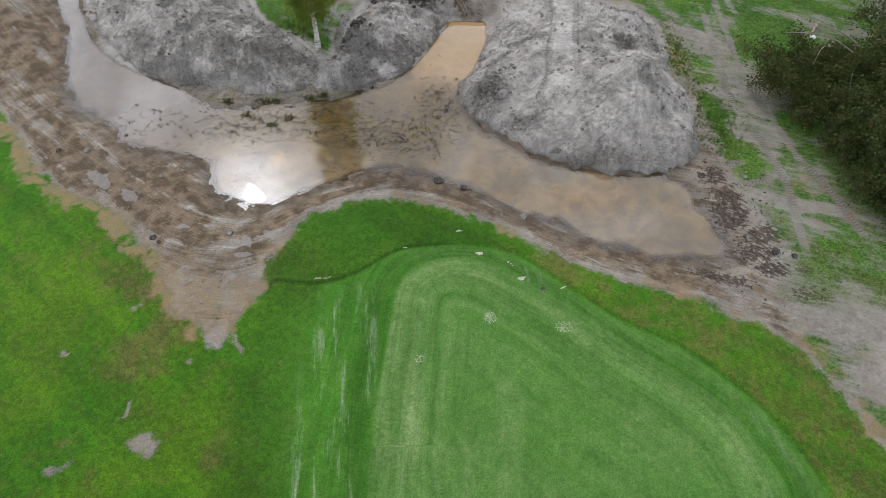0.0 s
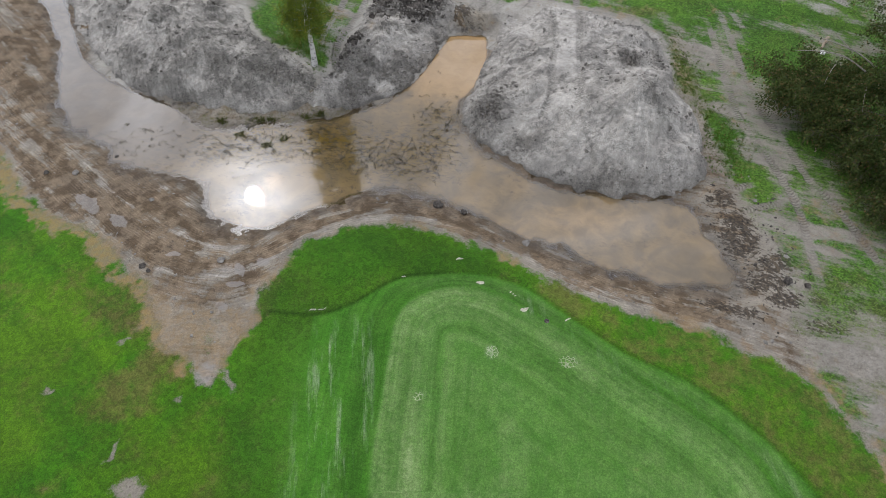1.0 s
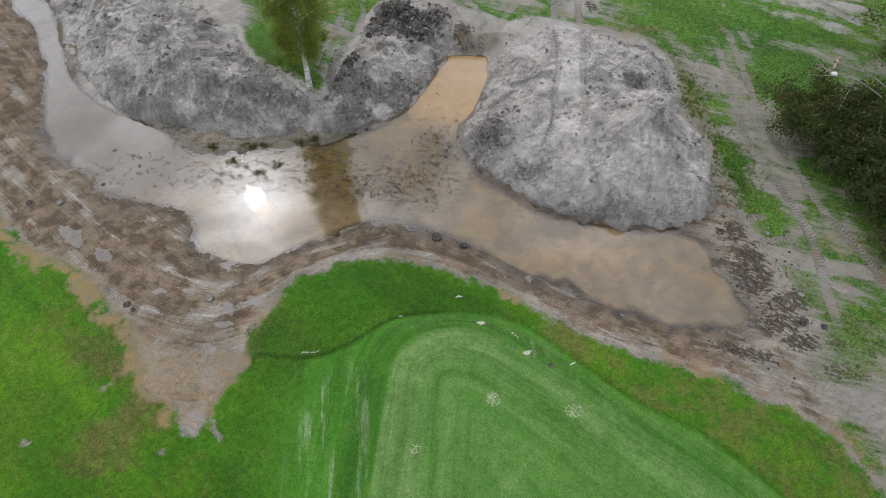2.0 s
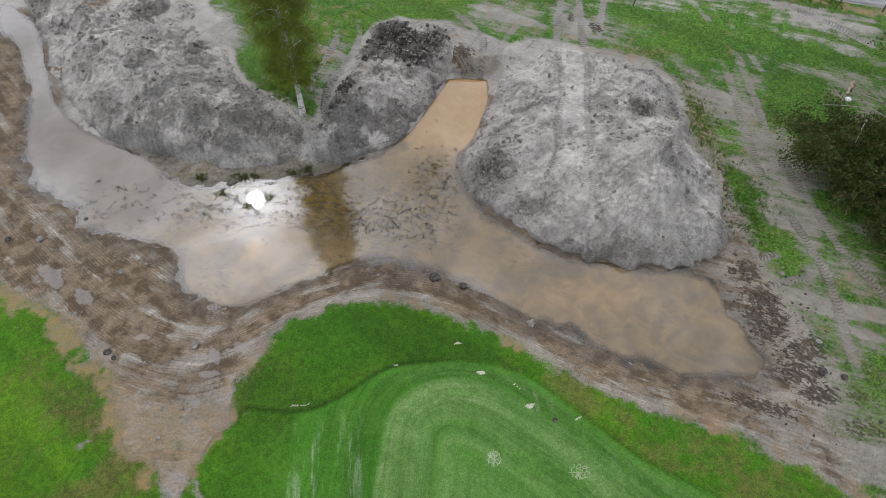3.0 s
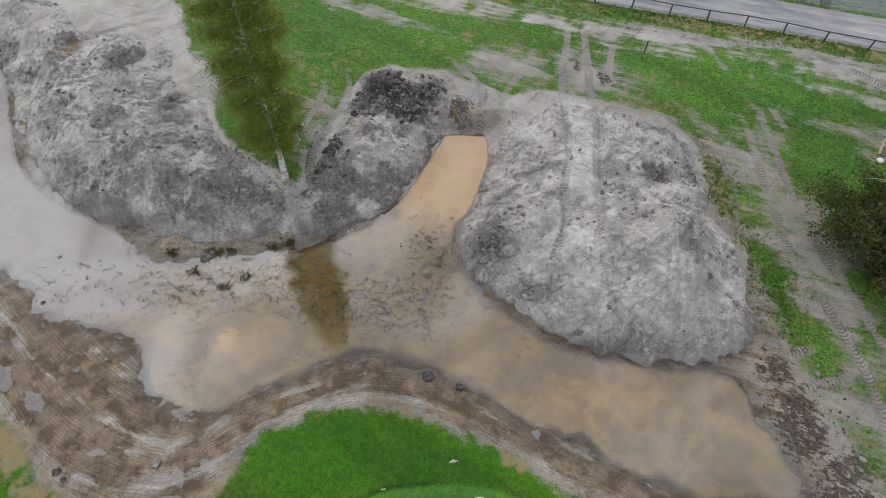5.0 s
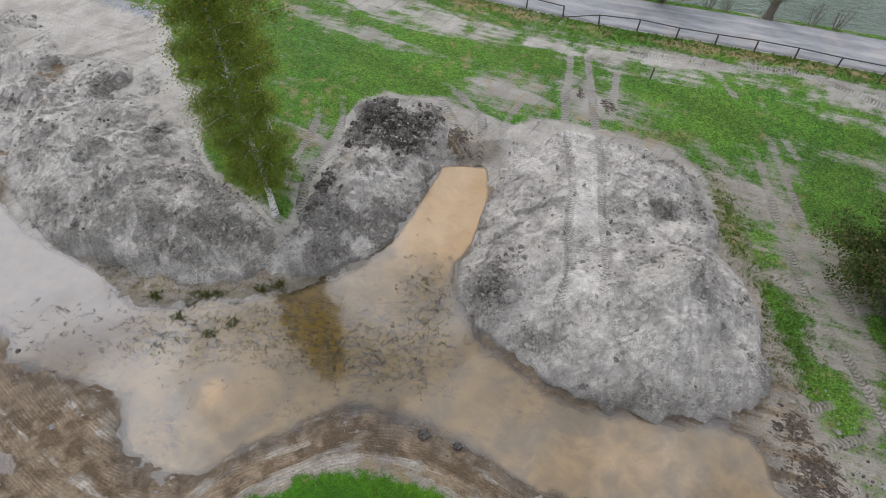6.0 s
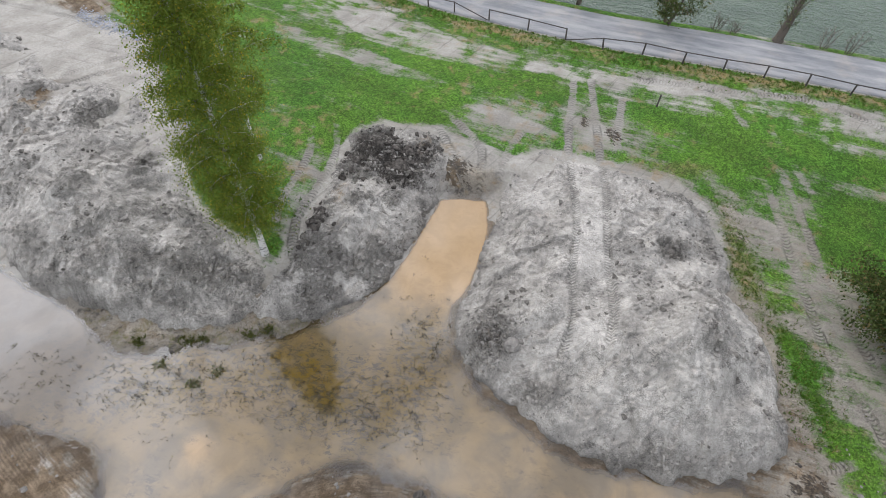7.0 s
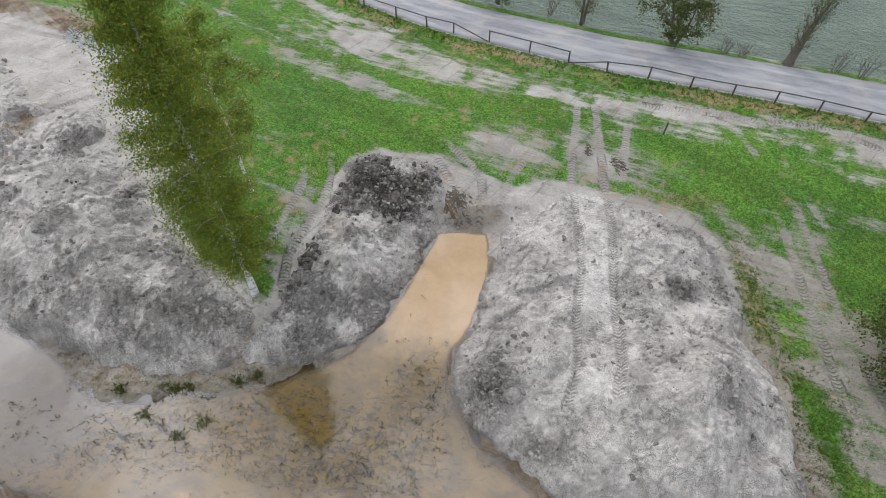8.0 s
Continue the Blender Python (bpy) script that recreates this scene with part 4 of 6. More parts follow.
    pale = 0.25 * bank * np.maximum(-ruts - 0.1, 0) + bank * width * hollow(front, 0 * X, -0.9, 0, 0.4, 1) * 0.12 + 0.15 * belt * back + 0.6 * smooth(lane, -0.5, 0.5) + 0.35 * bare + 0.35 * hollow(X, Y, 18, 12, 4, 5) * (1 - lawn) + 0.25 * hollow(X, Y, -20.5, 24.5, 2.0, 1.2)
    pale = pale + 0.5 * hollow(X, Y, -11.2, 19.2, 1.3, 0.7) + 0.55 * hollow(X, Y, 3.6, 45.5, 2.6, 1.6)
    edge_at = np.where(X < -12, 0.15, -0.25)
    edge_w = np.where(X < -12, 0.8, 0.55)
    dead = np.clip(np.exp(-((front - edge_at) / edge_w) ** 2) * (0.36 + 0.16 * smooth(-X, 8, 12) + 0.55 * fbm(X, Y, 1.8, 4, 7, 0.6)) + 0.72 * wedge + 0.3 * hollow(X, Y, -18.0, 20.3, 3.0, 1.3) + 0.3 * hollow(front, 0 * X, 0.4, 0, 0.8, 1) * smooth(-X, 14, 17) * (1 - smooth(front, 0.3, 1.6)), 0, 1)
    dead = dead + (0.17 + 0.2 * fbm(X, Y, 3.0, 4, 6)) * back + 0.35 * hollow(road, 0 * X, -0.9, 0, 0.6, 1) * (road < 0) + 0.4 * hollow(X, Y, 16.8, 36.0, 0.7, 3.0)
    dark = 0.12 * hollow(X, Y, 16.6, 20.6, 2.2, 3.6) + 0.35 * hollow(X, Y, 15.5, 41.6, 1.6, 0.8) + 0.3 * hollow(X, Y, 0.6, 42.3, 1.0, 0.9) + 0.5 * hollow(X, Y, 1.8, 41.75, 1.8, 0.4) + 0.3 * soft_spots(X, Y, [(11.4, 45.6, 0.5, 0.9, 0), (9.6, 47.0, 0.3, 1.0, 0), (24.0, 22.8, 0.5, 0.4, 0)])
    dark = dark + 0.3 * strip + 0.9 * marsh * (shore > 0) * smooth(z, -0.055, 0.01) + 0.28 * bank * smooth(ridged(X, Y, 2.6, 3, 2), 0.9, 1.5)
    damp = 0.6 * (1 - smooth(-shore + 0.35 * fbm(X, Y, 0.8, 3, 2), 0.05, 1.1)) * (1 - 0.5 * lawn) * (shore < 0) + (shore >= 0) * 0.35 + 0.3 * bank * smooth(fbm(X, Y, 2.2, 3, 7), 0.0, 0.6)
    damp = np.where(Y > 75, 0, damp) + 0.12 * smooth(X, 16, 18) * (1 - smooth(Y, 38, 44)) * (1 - lawn)
    scalp = smooth(-X, 2.9, 3.6) * (1 - smooth(-X, 5.8, 7.0)) * smooth(mown, 0.2, 0.8) * (1 - smooth(Y, 14.5, 17)) + 0.9 * soft_spots(X, Y, GREEN_SCARS) + 0.35 * hollow(mown, 0 * X, 0.8, 0, 0.5, 1) * smooth(X, 2, 6)
    # relief: ruts, churned bank, tufted lawn edges
    loose = (1 - smooth(grass, 0.35, 0.6)) * (road < -0.2) * (shore < 0.2)
    z = z - 0.04 * track + loose * (0.034 * fbm(X, Y, 0.55, 3, 3) + 0.022 * fbm(X, Y, 1.6, 2, 4) + 0.035 * smooth(fbm(X, Y, 1.9, 3, 1), 0.0, 0.5) * (cells(X, Y, 0.5, 2) - 0.5)) + 0.018 * (1 - loose) * (road < -0.2) * (shore < 0) * fbm(X, Y, 1.2, 3, 5)
    z = z + bank * (shore < -0.3) * (front < -0.6) * 0.03 * ruts
    z = z + bank * (shore < -0.3) * 0.05 * np.maximum(fbm(X, Y, 0.9, 3, 1) - 0.25, 0)
    # the rough stands a hand higher than the mown turf
    z = z - 0.05 * smooth(mown, -0.15, 0.15) + 0.02 * lawn
    swing = np.arctan2(Y - 8.0, X - 3.0) * 3.0
    # worn turf: pale arcs where the mower turns, thin patches inside
    wash = 0.8 * smooth(putt, 0.0, 0.25) * (1 - smooth(putt, 1.3, 2.6)) * (1 - 0.75 * smooth(X, 1, 4)) * smooth(Y, 3, 9)
    wash = wash + 0.5 * hollow(putt, 0 * X, 0.9, 0, 0.45, 1) * smooth(X, 3, 6) + (0.45 * hollow(putt, 0 * X, 2.9, 0, 0.22, 1) + 0.35 * hollow(putt, 0 * X, 4.2, 0, 0.3, 1) + 0.3 * hollow(putt, 0 * X, 5.6, 0, 0.25, 1)) * (0.4 + 0.6 * (1 - smooth(X, 2, 6)))
    wash = wash + 0.5 * hollow(X, Y, -1.4, 8.5, 1.0, 2.6) + 0.3 * hollow(X, Y, 0.8, 13.0, 0.6, 1.2) + 0.3 * hollow(X, Y, 9.5, 8.0, 3.0, 1.0) + 0.25 * hollow(X, Y, 5.0, 6.0, 3.0, 1.0) + 0.14 + 0.3 * smooth(fbm(X * 0.9 + 0.2 * Y, Y * 0.5, 1.4, 1, 6) + 0.3 * fbm(X, Y, 0.7, 3, 2), 0.15, 0.9)
    wash = wash * smooth(putt, -0.1, 0.1) + 0.45 * hollow(mown, 0 * X, 0.55, 0, 0.4, 1) * smooth(X, -4, 0) * (1 - smooth(putt, -0.2, 0.0))
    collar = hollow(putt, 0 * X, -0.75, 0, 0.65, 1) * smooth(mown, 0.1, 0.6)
    # shade in the step down to the mown turf, darkened into the colour
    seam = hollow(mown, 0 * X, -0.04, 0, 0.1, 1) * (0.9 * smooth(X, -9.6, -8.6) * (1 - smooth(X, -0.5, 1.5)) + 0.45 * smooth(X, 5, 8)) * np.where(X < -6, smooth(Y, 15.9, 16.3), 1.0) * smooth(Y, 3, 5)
    hexes = soft_spots(X, Y, [(2.4, 14.4, 0.3, 0.3, 0), (5.95, 13.85, 0.42, 0.3, 0), (-1.1, 12.15, 0.22, 0.2, 0)])
    chalk = soft_spots(X + 0.12 * fbm(X, Y, 0.4, 2, 3), Y + 0.12 * fbm(X, Y, 0.4, 2, 5), [(2.0, 18.35, 0.22, 0.13, 0), (3.6, 17.75, 0.4, 0.06, -25), (4.1, 16.8, 0.2, 0.13, 20), (-6.4, 16.75, 0.65, 0.05, 9), (-2.1, 18.7, 0.16, 0.08, 20), (0.9, 19.9, 0.2, 0.07, 0), (6.3, 16.2, 0.2, 0.05, 10)])
    pool = soft_spots(X + 0.2 * fbm(X, Y, 0.7, 3, 1), Y + 0.2 * fbm(X, Y, 0.7, 3, 6), [(-11.3, 16.9, 0.5, 0.32, -20), (-10.8, 19.2, 0.28, 0.6, 20), (-9.7, 19.7, 0.5, 0.35, 10), (-11.2, 13.3, 0.4, 0.75, -25), (-10.7, 18.2, 0.5, 0.25, 0), (-14.6, 20.2, 0.4, 0.28, 0), (-20.6, 23.9, 1.3, 0.4, -38), (-18.4, 22.6, 0.7, 0.25, -35), (-13.9, 8.6, 0.6, 0.35, 20), (-15.4, 26.3, 0.9, 0.2, 5)])
    churn = soft_spots(X, Y, [(16.4, 21.6, 1.2, 2.0, 0), (17.7, 19.5, 1.3, 0.9, 20), (16.8, 18.4, 1.4, 0.7, 0), (17.3, 17.3, 1.0, 0.6, 0), (19.1, 17.3, 0.55, 0.5, 0), (19.0, 15.7, 1.1, 0.5, 0), (20.6, 16.7, 0.4, 0.4, 0), (14.6, 16.8, 1.6, 0.5, -20), (16.2, 24.2, 0.9, 0.8, 0), (11.3, 45.4, 0.5, 0.7, 0), (9.7, 46.6, 0.3, 0.6, 0), (14.4, 42.8, 1.0, 0.4, -20), (1.2, 42.8, 1.3, 0.9, 0), (17.2, 37.6, 0.4, 0.8, 0), (-10.9, 52.3, 0.5, 0.3, 0)])
    olive = (0.5 * smooth(fbm(X, Y, 6, 3, 2) + 0.25 * smooth(-X, 8, 16) - 0.02 * (Y - 10), -0.1, 0.7) + 0.2) * (1 - smooth(Y, 17, 22)) + 0.2 * back + 0.9 * moat + 1.0 * strip + 0.3 * smooth(X, 1, 8) * lawn * (1 - smooth(mown, -0.3, 0.1))
    low_east = smooth(X, 16.2, 17.5) * (1 - smooth(Y, 39, 42))
    grass = np.maximum(grass, (0.30 + 0.12 * fbm(X, Y, 2.2, 3, 3)) * low_east * smooth(Y, 17, 26) * smooth(-shore, 1.5, 3.0) * (1 - smooth(front, -1.2, -0.4)))
    sandy = np.maximum(1.1 * smooth(lane, -0.4, 0.3), back * (0.74 + 0.3 * belt) * (1 - 0.4 * low_east) * (1 - 0.8 * moat) * smooth(-shore, 0.8, 2.2))
    sandy = np.maximum(sandy, 0.95 * smooth(heaps + 0.3 * fbm(X, Y, 0.8, 3, 4), -1.3, -0.3) * back)
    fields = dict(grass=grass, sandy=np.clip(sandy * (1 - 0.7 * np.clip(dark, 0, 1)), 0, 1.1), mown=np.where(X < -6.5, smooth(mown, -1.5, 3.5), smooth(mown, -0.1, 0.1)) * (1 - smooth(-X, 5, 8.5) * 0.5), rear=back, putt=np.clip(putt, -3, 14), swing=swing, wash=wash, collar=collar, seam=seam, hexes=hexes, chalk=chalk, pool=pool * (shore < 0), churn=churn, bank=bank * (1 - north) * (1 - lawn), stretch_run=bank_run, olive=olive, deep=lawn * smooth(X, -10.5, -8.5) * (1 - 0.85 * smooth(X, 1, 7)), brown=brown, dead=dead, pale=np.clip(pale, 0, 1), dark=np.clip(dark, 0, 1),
                  damp=np.clip(damp, 0, 1), track=track * (shore < 0) * (1 - 0.5 * lawn), run=run, rake=rake, raked=bank * (1 - smooth(X, 11, 15)) * (1 - north) * (1 - wedge) * smooth(-shore, 0.1, 0.8), scalp=np.clip(scalp, 0, 1))
    V, F, _ = net(xs, ys, z)
    return tagged(quick("ground", V, F, GROUND, fields=fields), "worked ground of mown lawn, brown mud and sandy soil", "ground", kind="structure")


ground = build_ground()


def build_pond():
    xs, ys = np.arange(-38, 17, 0.12), np.arange(17, 54, 0.12)
    X, Y = np.meshgrid(xs, ys, indexing="ij")
    z, shore, _, marsh = land(X, Y)
    rust = smooth(Y + 0.5 * fbm(X, Y, 2, 3, 1), 31.5, 36.5) * smooth(X, -4, -1) + 0.75 * hollow(X, Y, -10.3, 26.0, 0.8, 0.9) + 0.42 * hollow(X, Y, 7.8, 22.6, 4.6, 1.9)
    V, F, used = net(xs, ys, 0 * X, (shore > -0.3) | ((shore > -1.3) & (z < 0.07)))
    return tagged(quick("pond_water", V, F, POND, fields=dict(depth=(-z).ravel()[used], rust=rust.ravel()[used], weedy=np.clip(marsh, 0, 1).ravel()[used], sky_greyed=(smooth(-X, 12, 18) * smooth(Y, 25.5, 29)).ravel()[used])), "shallow silty brown flood water lying in the dug basin", "water", kind="structure")


build_pond()


def ribbon(name, line, offsets, heights, material, label, category, field=""):
    """A strip that follows a line at the given offsets to its left."""
    t = np.gradient(line, axis=0)
    t /= np.hypot(t[:, 0], t[:, 1])[:, None]
    side = np.stack([-t[:, 1], t[:, 0]], 1)
    V = np.concatenate([np.column_stack([line + side * o, np.full(len(line), h)]) for o, h in zip(offsets, heights)])
    n, k = len(line), len(offsets)
    i = np.arange(n * k).reshape(k, n)
    F = np.stack([i[:-1, :-1], i[:-1, 1:], i[1:, 1:], i[1:, :-1]], -1).reshape(-1, 4)
    ob = quick(name, V, F, material, fields={field: np.repeat(np.array(offsets), n)} if field else None)
    return tagged(ob, label, category, kind="structure")


line = np.array([p for p in rounded(ROAD_EDGE, closed=False, cuts=4) if abs(p[0]) < 350])
ribbon("road", line, [-0.05, 0.0, 0.7, 1.4, 2.1, 2.8, 3.5, 4.2, 4.25], [1.95, 2.08, 2.11, 2.135, 2.14, 2.135, 2.11, 2.08, 1.95], ROAD, "pale grey gravel-strewn lane running beside the river", "road", "across")
ribbon("river", line, [4.6, 12, 20, 30, 45], [1.05] * 5, RIVER, "milky green river flowing below the lane", "river")


# ---- spoil heaps ----
def build_heap(name, outline, lobes, shoulder, seed, label, rough=1.0, dark_at=(), pale_at=(), brown_at=(), tracks=(), pitch=0.05, grooves=0.0, broken=1.0, rubble_at=(), cuts=()):
    lo, hi = outline.min(0) - 0.6, outline.max(0) + 0.6
    xs, ys = np.arange(lo[0], hi[0], pitch), np.arange(lo[1], hi[1], pitch)
    X, Y = np.meshgrid(xs, ys, indexing="ij")
    wx, wy = X + 0.25 * fbm(X, Y, 1.1, 4, seed, 0.6), Y + 0.25 * fbm(X, Y, 1.1, 4, seed + 1, 0.6)
    d, along = inside_by(outline, wx, wy, True)
    g = land(X, Y)[0]
    total, best, flow, fall = 0.0, np.full(X.shape, -9.0), np.zeros(X.shape), np.zeros(X.shape)
    for k, (x, y, top, flat, slope) in enumerate(lobes):
        away = np.hypot(wx - x, wy - y)
        level = top - slope * np.maximum(away - flat, 0)
        total = total + np.exp(level / 0.28)
        lead = level > best
        flow, fall = np.where(lead, 2.4 * np.arctan2(Y - y, X - x) + 17 * k, flow), np.where(lead, away, fall)
        best = np.maximum(best, level)
    top = 0.28 * np.log(total + 1e-9) - g
    inner_d = np.maximum(d, 0)
    sheer = 0.34 - 0.2 * smooth(Y, 34, 38)
    rise = sheer * (1 - np.exp(-inner_d / 0.16)) + (1 - sheer) * (1 - np.exp(-inner_d / (1.5 * shoulder)))
    track, run = treads(tracks, X, Y, 0.21) if len(tracks) else (0 * X, 0 * X)
    between = np.zeros(X.shape)
    if len(tracks):
        a, _ = beside(tracks[0], X, Y)
        b, _ = beside(tracks[-1], X, Y)
        between = (1 - smooth(np.minimum(np.abs(a), np.abs(b)) - 0.9, 0.0, 0.7)) * (a * b < 0.1) * smooth(Y, 29, 31)
    lumpy = np.clip(smooth(fbm(X, Y, 2.6, 6, seed + 2, 0.68), 0.2, 0.75) + 0.42 * (1 - smooth(d + 0.3 * fbm(X, Y, 1, 2, seed), 0.1, 0.9)), 0, 1) * (1 - 0.85 * between) * (1 - track)
    dark = sum((w * hollow(X, Y, x, y, rx, ry) for x, y, rx, ry, w in dark_at), 0 * X)
    heaped = sum((w * hollow(X, Y, x, y, rx, ry) for x, y, rx, ry, w in rubble_at), 0 * X) * (0.75 + 0.6 * fbm(X, Y, 0.8, 4, seed + 3))
    lumpy = np.clip(broken * lumpy + 0.6 * dark + np.maximum(heaped, 0), 0, 1)
    clods = cells(wx, wy, 0.62, seed) * 0.6 + cells(X + 0.1 * fbm(X, Y, 0.4, 2, seed), Y, 0.3, seed + 1) * 0.4
    detail = 0.27 * fbm(X, Y, 2.4, 2, seed + 3) + 0.05 * fbm(X, Y, 0.9, 3, seed + 6, 0.6) + 0.07 * (ridged(wx, wy, 1.9, 3, seed + 3) - 0.5) + 0.30 * lumpy * (clods - 0.6) + 0.07 * lumpy * (cells(X, Y, 0.17, seed + 2) - 0.6) + 0.028 * fbm(X, Y, 0.3, 3, seed + 1, 0.6) * (0.2 + lumpy)
    # runnels down the slopes
    detail = detail + (1 - lumpy) * smooth(fall, 0.3, 1.5) * (0.08 * fbm(flow, fall * 0.25, 0.6, 1, seed + 5) + 0.04 * fbm(flow, fall * 0.3, 0.22, 1, seed + 2)) * smooth(d, 0.3, 1.0)
    # slumped edges
    slump = smooth(fbm(wx, wy, 2.4, 4, seed + 6), 0.02, 0.10) + smooth(fbm(wx, wy, 1.9, 4, seed + 2), 0.15, 0.22)
    detail = detail + 0.13 * (slump - 0.8) * smooth(d, 0.3, 1.2)
    if grooves:
        detail = detail + grooves * fbm(X * 1.8 + Y * 0.5, Y * 0.35, 0.9, 3, seed + 6)
    detail = detail + 0.3 * np.clip(dark, 0, 1) * (cells(wx, wy, 0.85, seed + 4) - 0.4)
    body = np.maximum(top, 0.12) * rise
    for x, y, half, deep, turned in cuts:
        c, s = math.cos(radians(turned)), math.sin(radians(turned))
        u, v = (X - x) * c + (Y - y) * s, (X - x) * s - (Y - y) * c + 0.12 * fbm(X, Y, 0.7, 3, seed)
        body = body - deep * smooth(v, 0, 0.1) * np.exp(-np.maximum(v, 0) / 0.9) * (1 - smooth(np.abs(u), half * 0.75, half))
    w = body / 0.42 + 1.1 * fbm(X, Y, 1.6, 4, seed + 4, 0.55)
    f = w - np.floor(w)
    patchy = smooth(fbm(X, Y, 2.8, 3, seed + 1), -0.25, 0.35)
    detail = detail + 0.15 * patchy * (smooth(f, 0.0, 0.16) - f) * (1 - 0.8 * between)
    w2 = body / 0.2 + 1.6 * fbm(X, Y, 0.8, 3, seed + 7, 0.6)
    f2 = w2 - np.floor(w2)
    detail = detail + 0.07 * smooth(fbm(X, Y, 2.0, 3, seed + 5), -0.2, 0.3) * (smooth(f2, 0.0, 0.22) - f2) * (1 - 0.8 * between)
    z = g + body + rough * detail * smooth(d, 0, 0.7) * (1 - 0.7 * between) - 0.035 * track * rise
    z = np.where(d > 0, z, g - 0.12 + 0.25 * np.maximum(d, -0.5))
    pale = sum((w * hollow(X, Y, x, y, rx, ry) for x, y, rx, ry, w in pale_at), 0.14 + 0.22 * fbm(X, Y, 3.0, 3, seed + 2))
    brown = sum((w * hollow(X, Y, x, y, rx, ry) for x, y, rx, ry, w in brown_at), 0 * X)
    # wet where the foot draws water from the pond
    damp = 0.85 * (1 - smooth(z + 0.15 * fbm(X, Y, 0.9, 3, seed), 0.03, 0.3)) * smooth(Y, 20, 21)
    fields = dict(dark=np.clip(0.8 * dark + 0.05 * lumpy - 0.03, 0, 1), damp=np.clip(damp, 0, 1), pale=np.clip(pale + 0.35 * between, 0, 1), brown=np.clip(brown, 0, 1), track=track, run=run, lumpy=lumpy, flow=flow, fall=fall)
    V, F, used = net(xs, ys, z, d > -0.12)
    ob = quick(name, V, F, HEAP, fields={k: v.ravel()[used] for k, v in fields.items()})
    tagged(ob, label, "soil heap", "spoil heaps round the pond")
    return lambda px, py: (z[np.clip(((px - xs[0]) / pitch).astype(int), 0, len(xs) - 1), np.clip(((py - ys[0]) / pitch).astype(int), 0, len(ys) - 1)],
                           d[np.clip(((px - xs[0]) / pitch).astype(int), 0, len(xs) - 1), np.clip(((py - ys[0]) / pitch).astype(int), 0, len(ys) - 1)],
                           lumpy[np.clip(((px - xs[0]) / pitch).astype(int), 0, len(xs) - 1), np.clip(((py - ys[0]) / pitch).astype(int), 0, len(ys) - 1)])


west = build_heap("earth_mound", LEFT_HEAP,
                  [(-18.5, 39.2, 2.9, 0.6, 0.35), (-16.2, 37.0, 2.35, 0.8, 0.3), (-13.9, 36.6, 2.35, 0.6, 0.4), (-21.8, 44.6, 2.3, 0.7, 0.3), (-20.9, 39.9, 2.7, 0.5, 0.4), (-12.4, 34.4, 1.6, 0.8, 0.4),
                   (-25.5, 48.5, 1.35, 1.0, 0.3), (-30, 52, 1.7, 1.5, 0.3), (-18, 35.5, 1.5, 1.2, 0.4), (-10.3, 34.6, 1.3, 0.6, 0.5)],
                  0.95, 0, "long grey sandy spoil heap with a steep damp foot", 1.2,
                  dark_at=[(-11.0, 32.6, 3.5, 0.4, 0.4), (-20.5, 34.4, 3.0, 0.4, 0.2), (-13.2, 38.2, 1.6, 0.9, 0.5), (-21.6, 43.0, 1.5, 1.2, 0.35), (-10.2, 35.6, 1.0, 0.9, 0.35), (-18.8, 46.2, 1.0, 2.2, 0.25)], pale_at=[(-21, 37, 3.5, 2.5, 0.35), (-26, 46, 4, 5, 0.4)], grooves=0.05, broken=0.65, cuts=[(-19.0, 37.0, 1.6, 0.2, 10), (-22.4, 41.5, 1.3, 0.25, -30), (-14.6, 35.6, 1.3, 0.16, 5), (-17.2, 40.6, 1.0, 0.25, 40), (-24.4, 45.0, 1.4, 0.25, 20)],
                  rubble_at=[(-11.6, 34.2, 2.2, 1.2, 0.6), (-17.5, 44.0, 1.2, 3.0, 0.6), (-22.0, 47.0, 2.5, 2.0, 0.5), (-15.0, 38.6, 2.2, 0.9, 0.5), (-16.0, 33.2, 3.5, 0.4, 0.5)])
middle = build_heap("earth_mound", MID_HEAP,
                    [(-4.4, 42.6, 1.9, 0.8, 0.3), (-2.7, 44.0, 1.75, 0.8, 0.35), (-4.5, 39.0, 1.75, 0.9, 0.3), (-5.9, 37.2, 1.55, 0.4, 0.45), (-2.2, 40.6, 1.3, 0.5, 0.4), (-7.8, 34.4, 1.05, 0.5, 0.4), (-4.6, 35.2, 0.7, 0.5, 0.4)],
                    0.9, 3, "lumpy spoil heap of grey soil and dark peat clods", 1.25,
                    dark_at=[(-5.5, 33.5, 3.0, 0.7, 0.42), (-1.9, 36.6, 0.8, 2.0, 0.4), (-3.2, 43.6, 2.2, 1.4, 1.15), (-2.0, 42.0, 1.2, 1.2, 1.3), (-0.2, 43.6, 0.9, 1.4, 0.6), (-6.2, 38.4, 0.7, 1.8, 0.5), (-5.8, 35.2, 1.4, 0.6, 0.25)], pale_at=[(-3.6, 38.6, 1.0, 1.2, 0.6), (-2.8, 36.8, 0.8, 0.7, 0.3)],
                    brown_at=[(-5.4, 40.5, 1.0, 1.6, 0.5), (-0.5, 44, 0.9, 1.2, 0.5)])
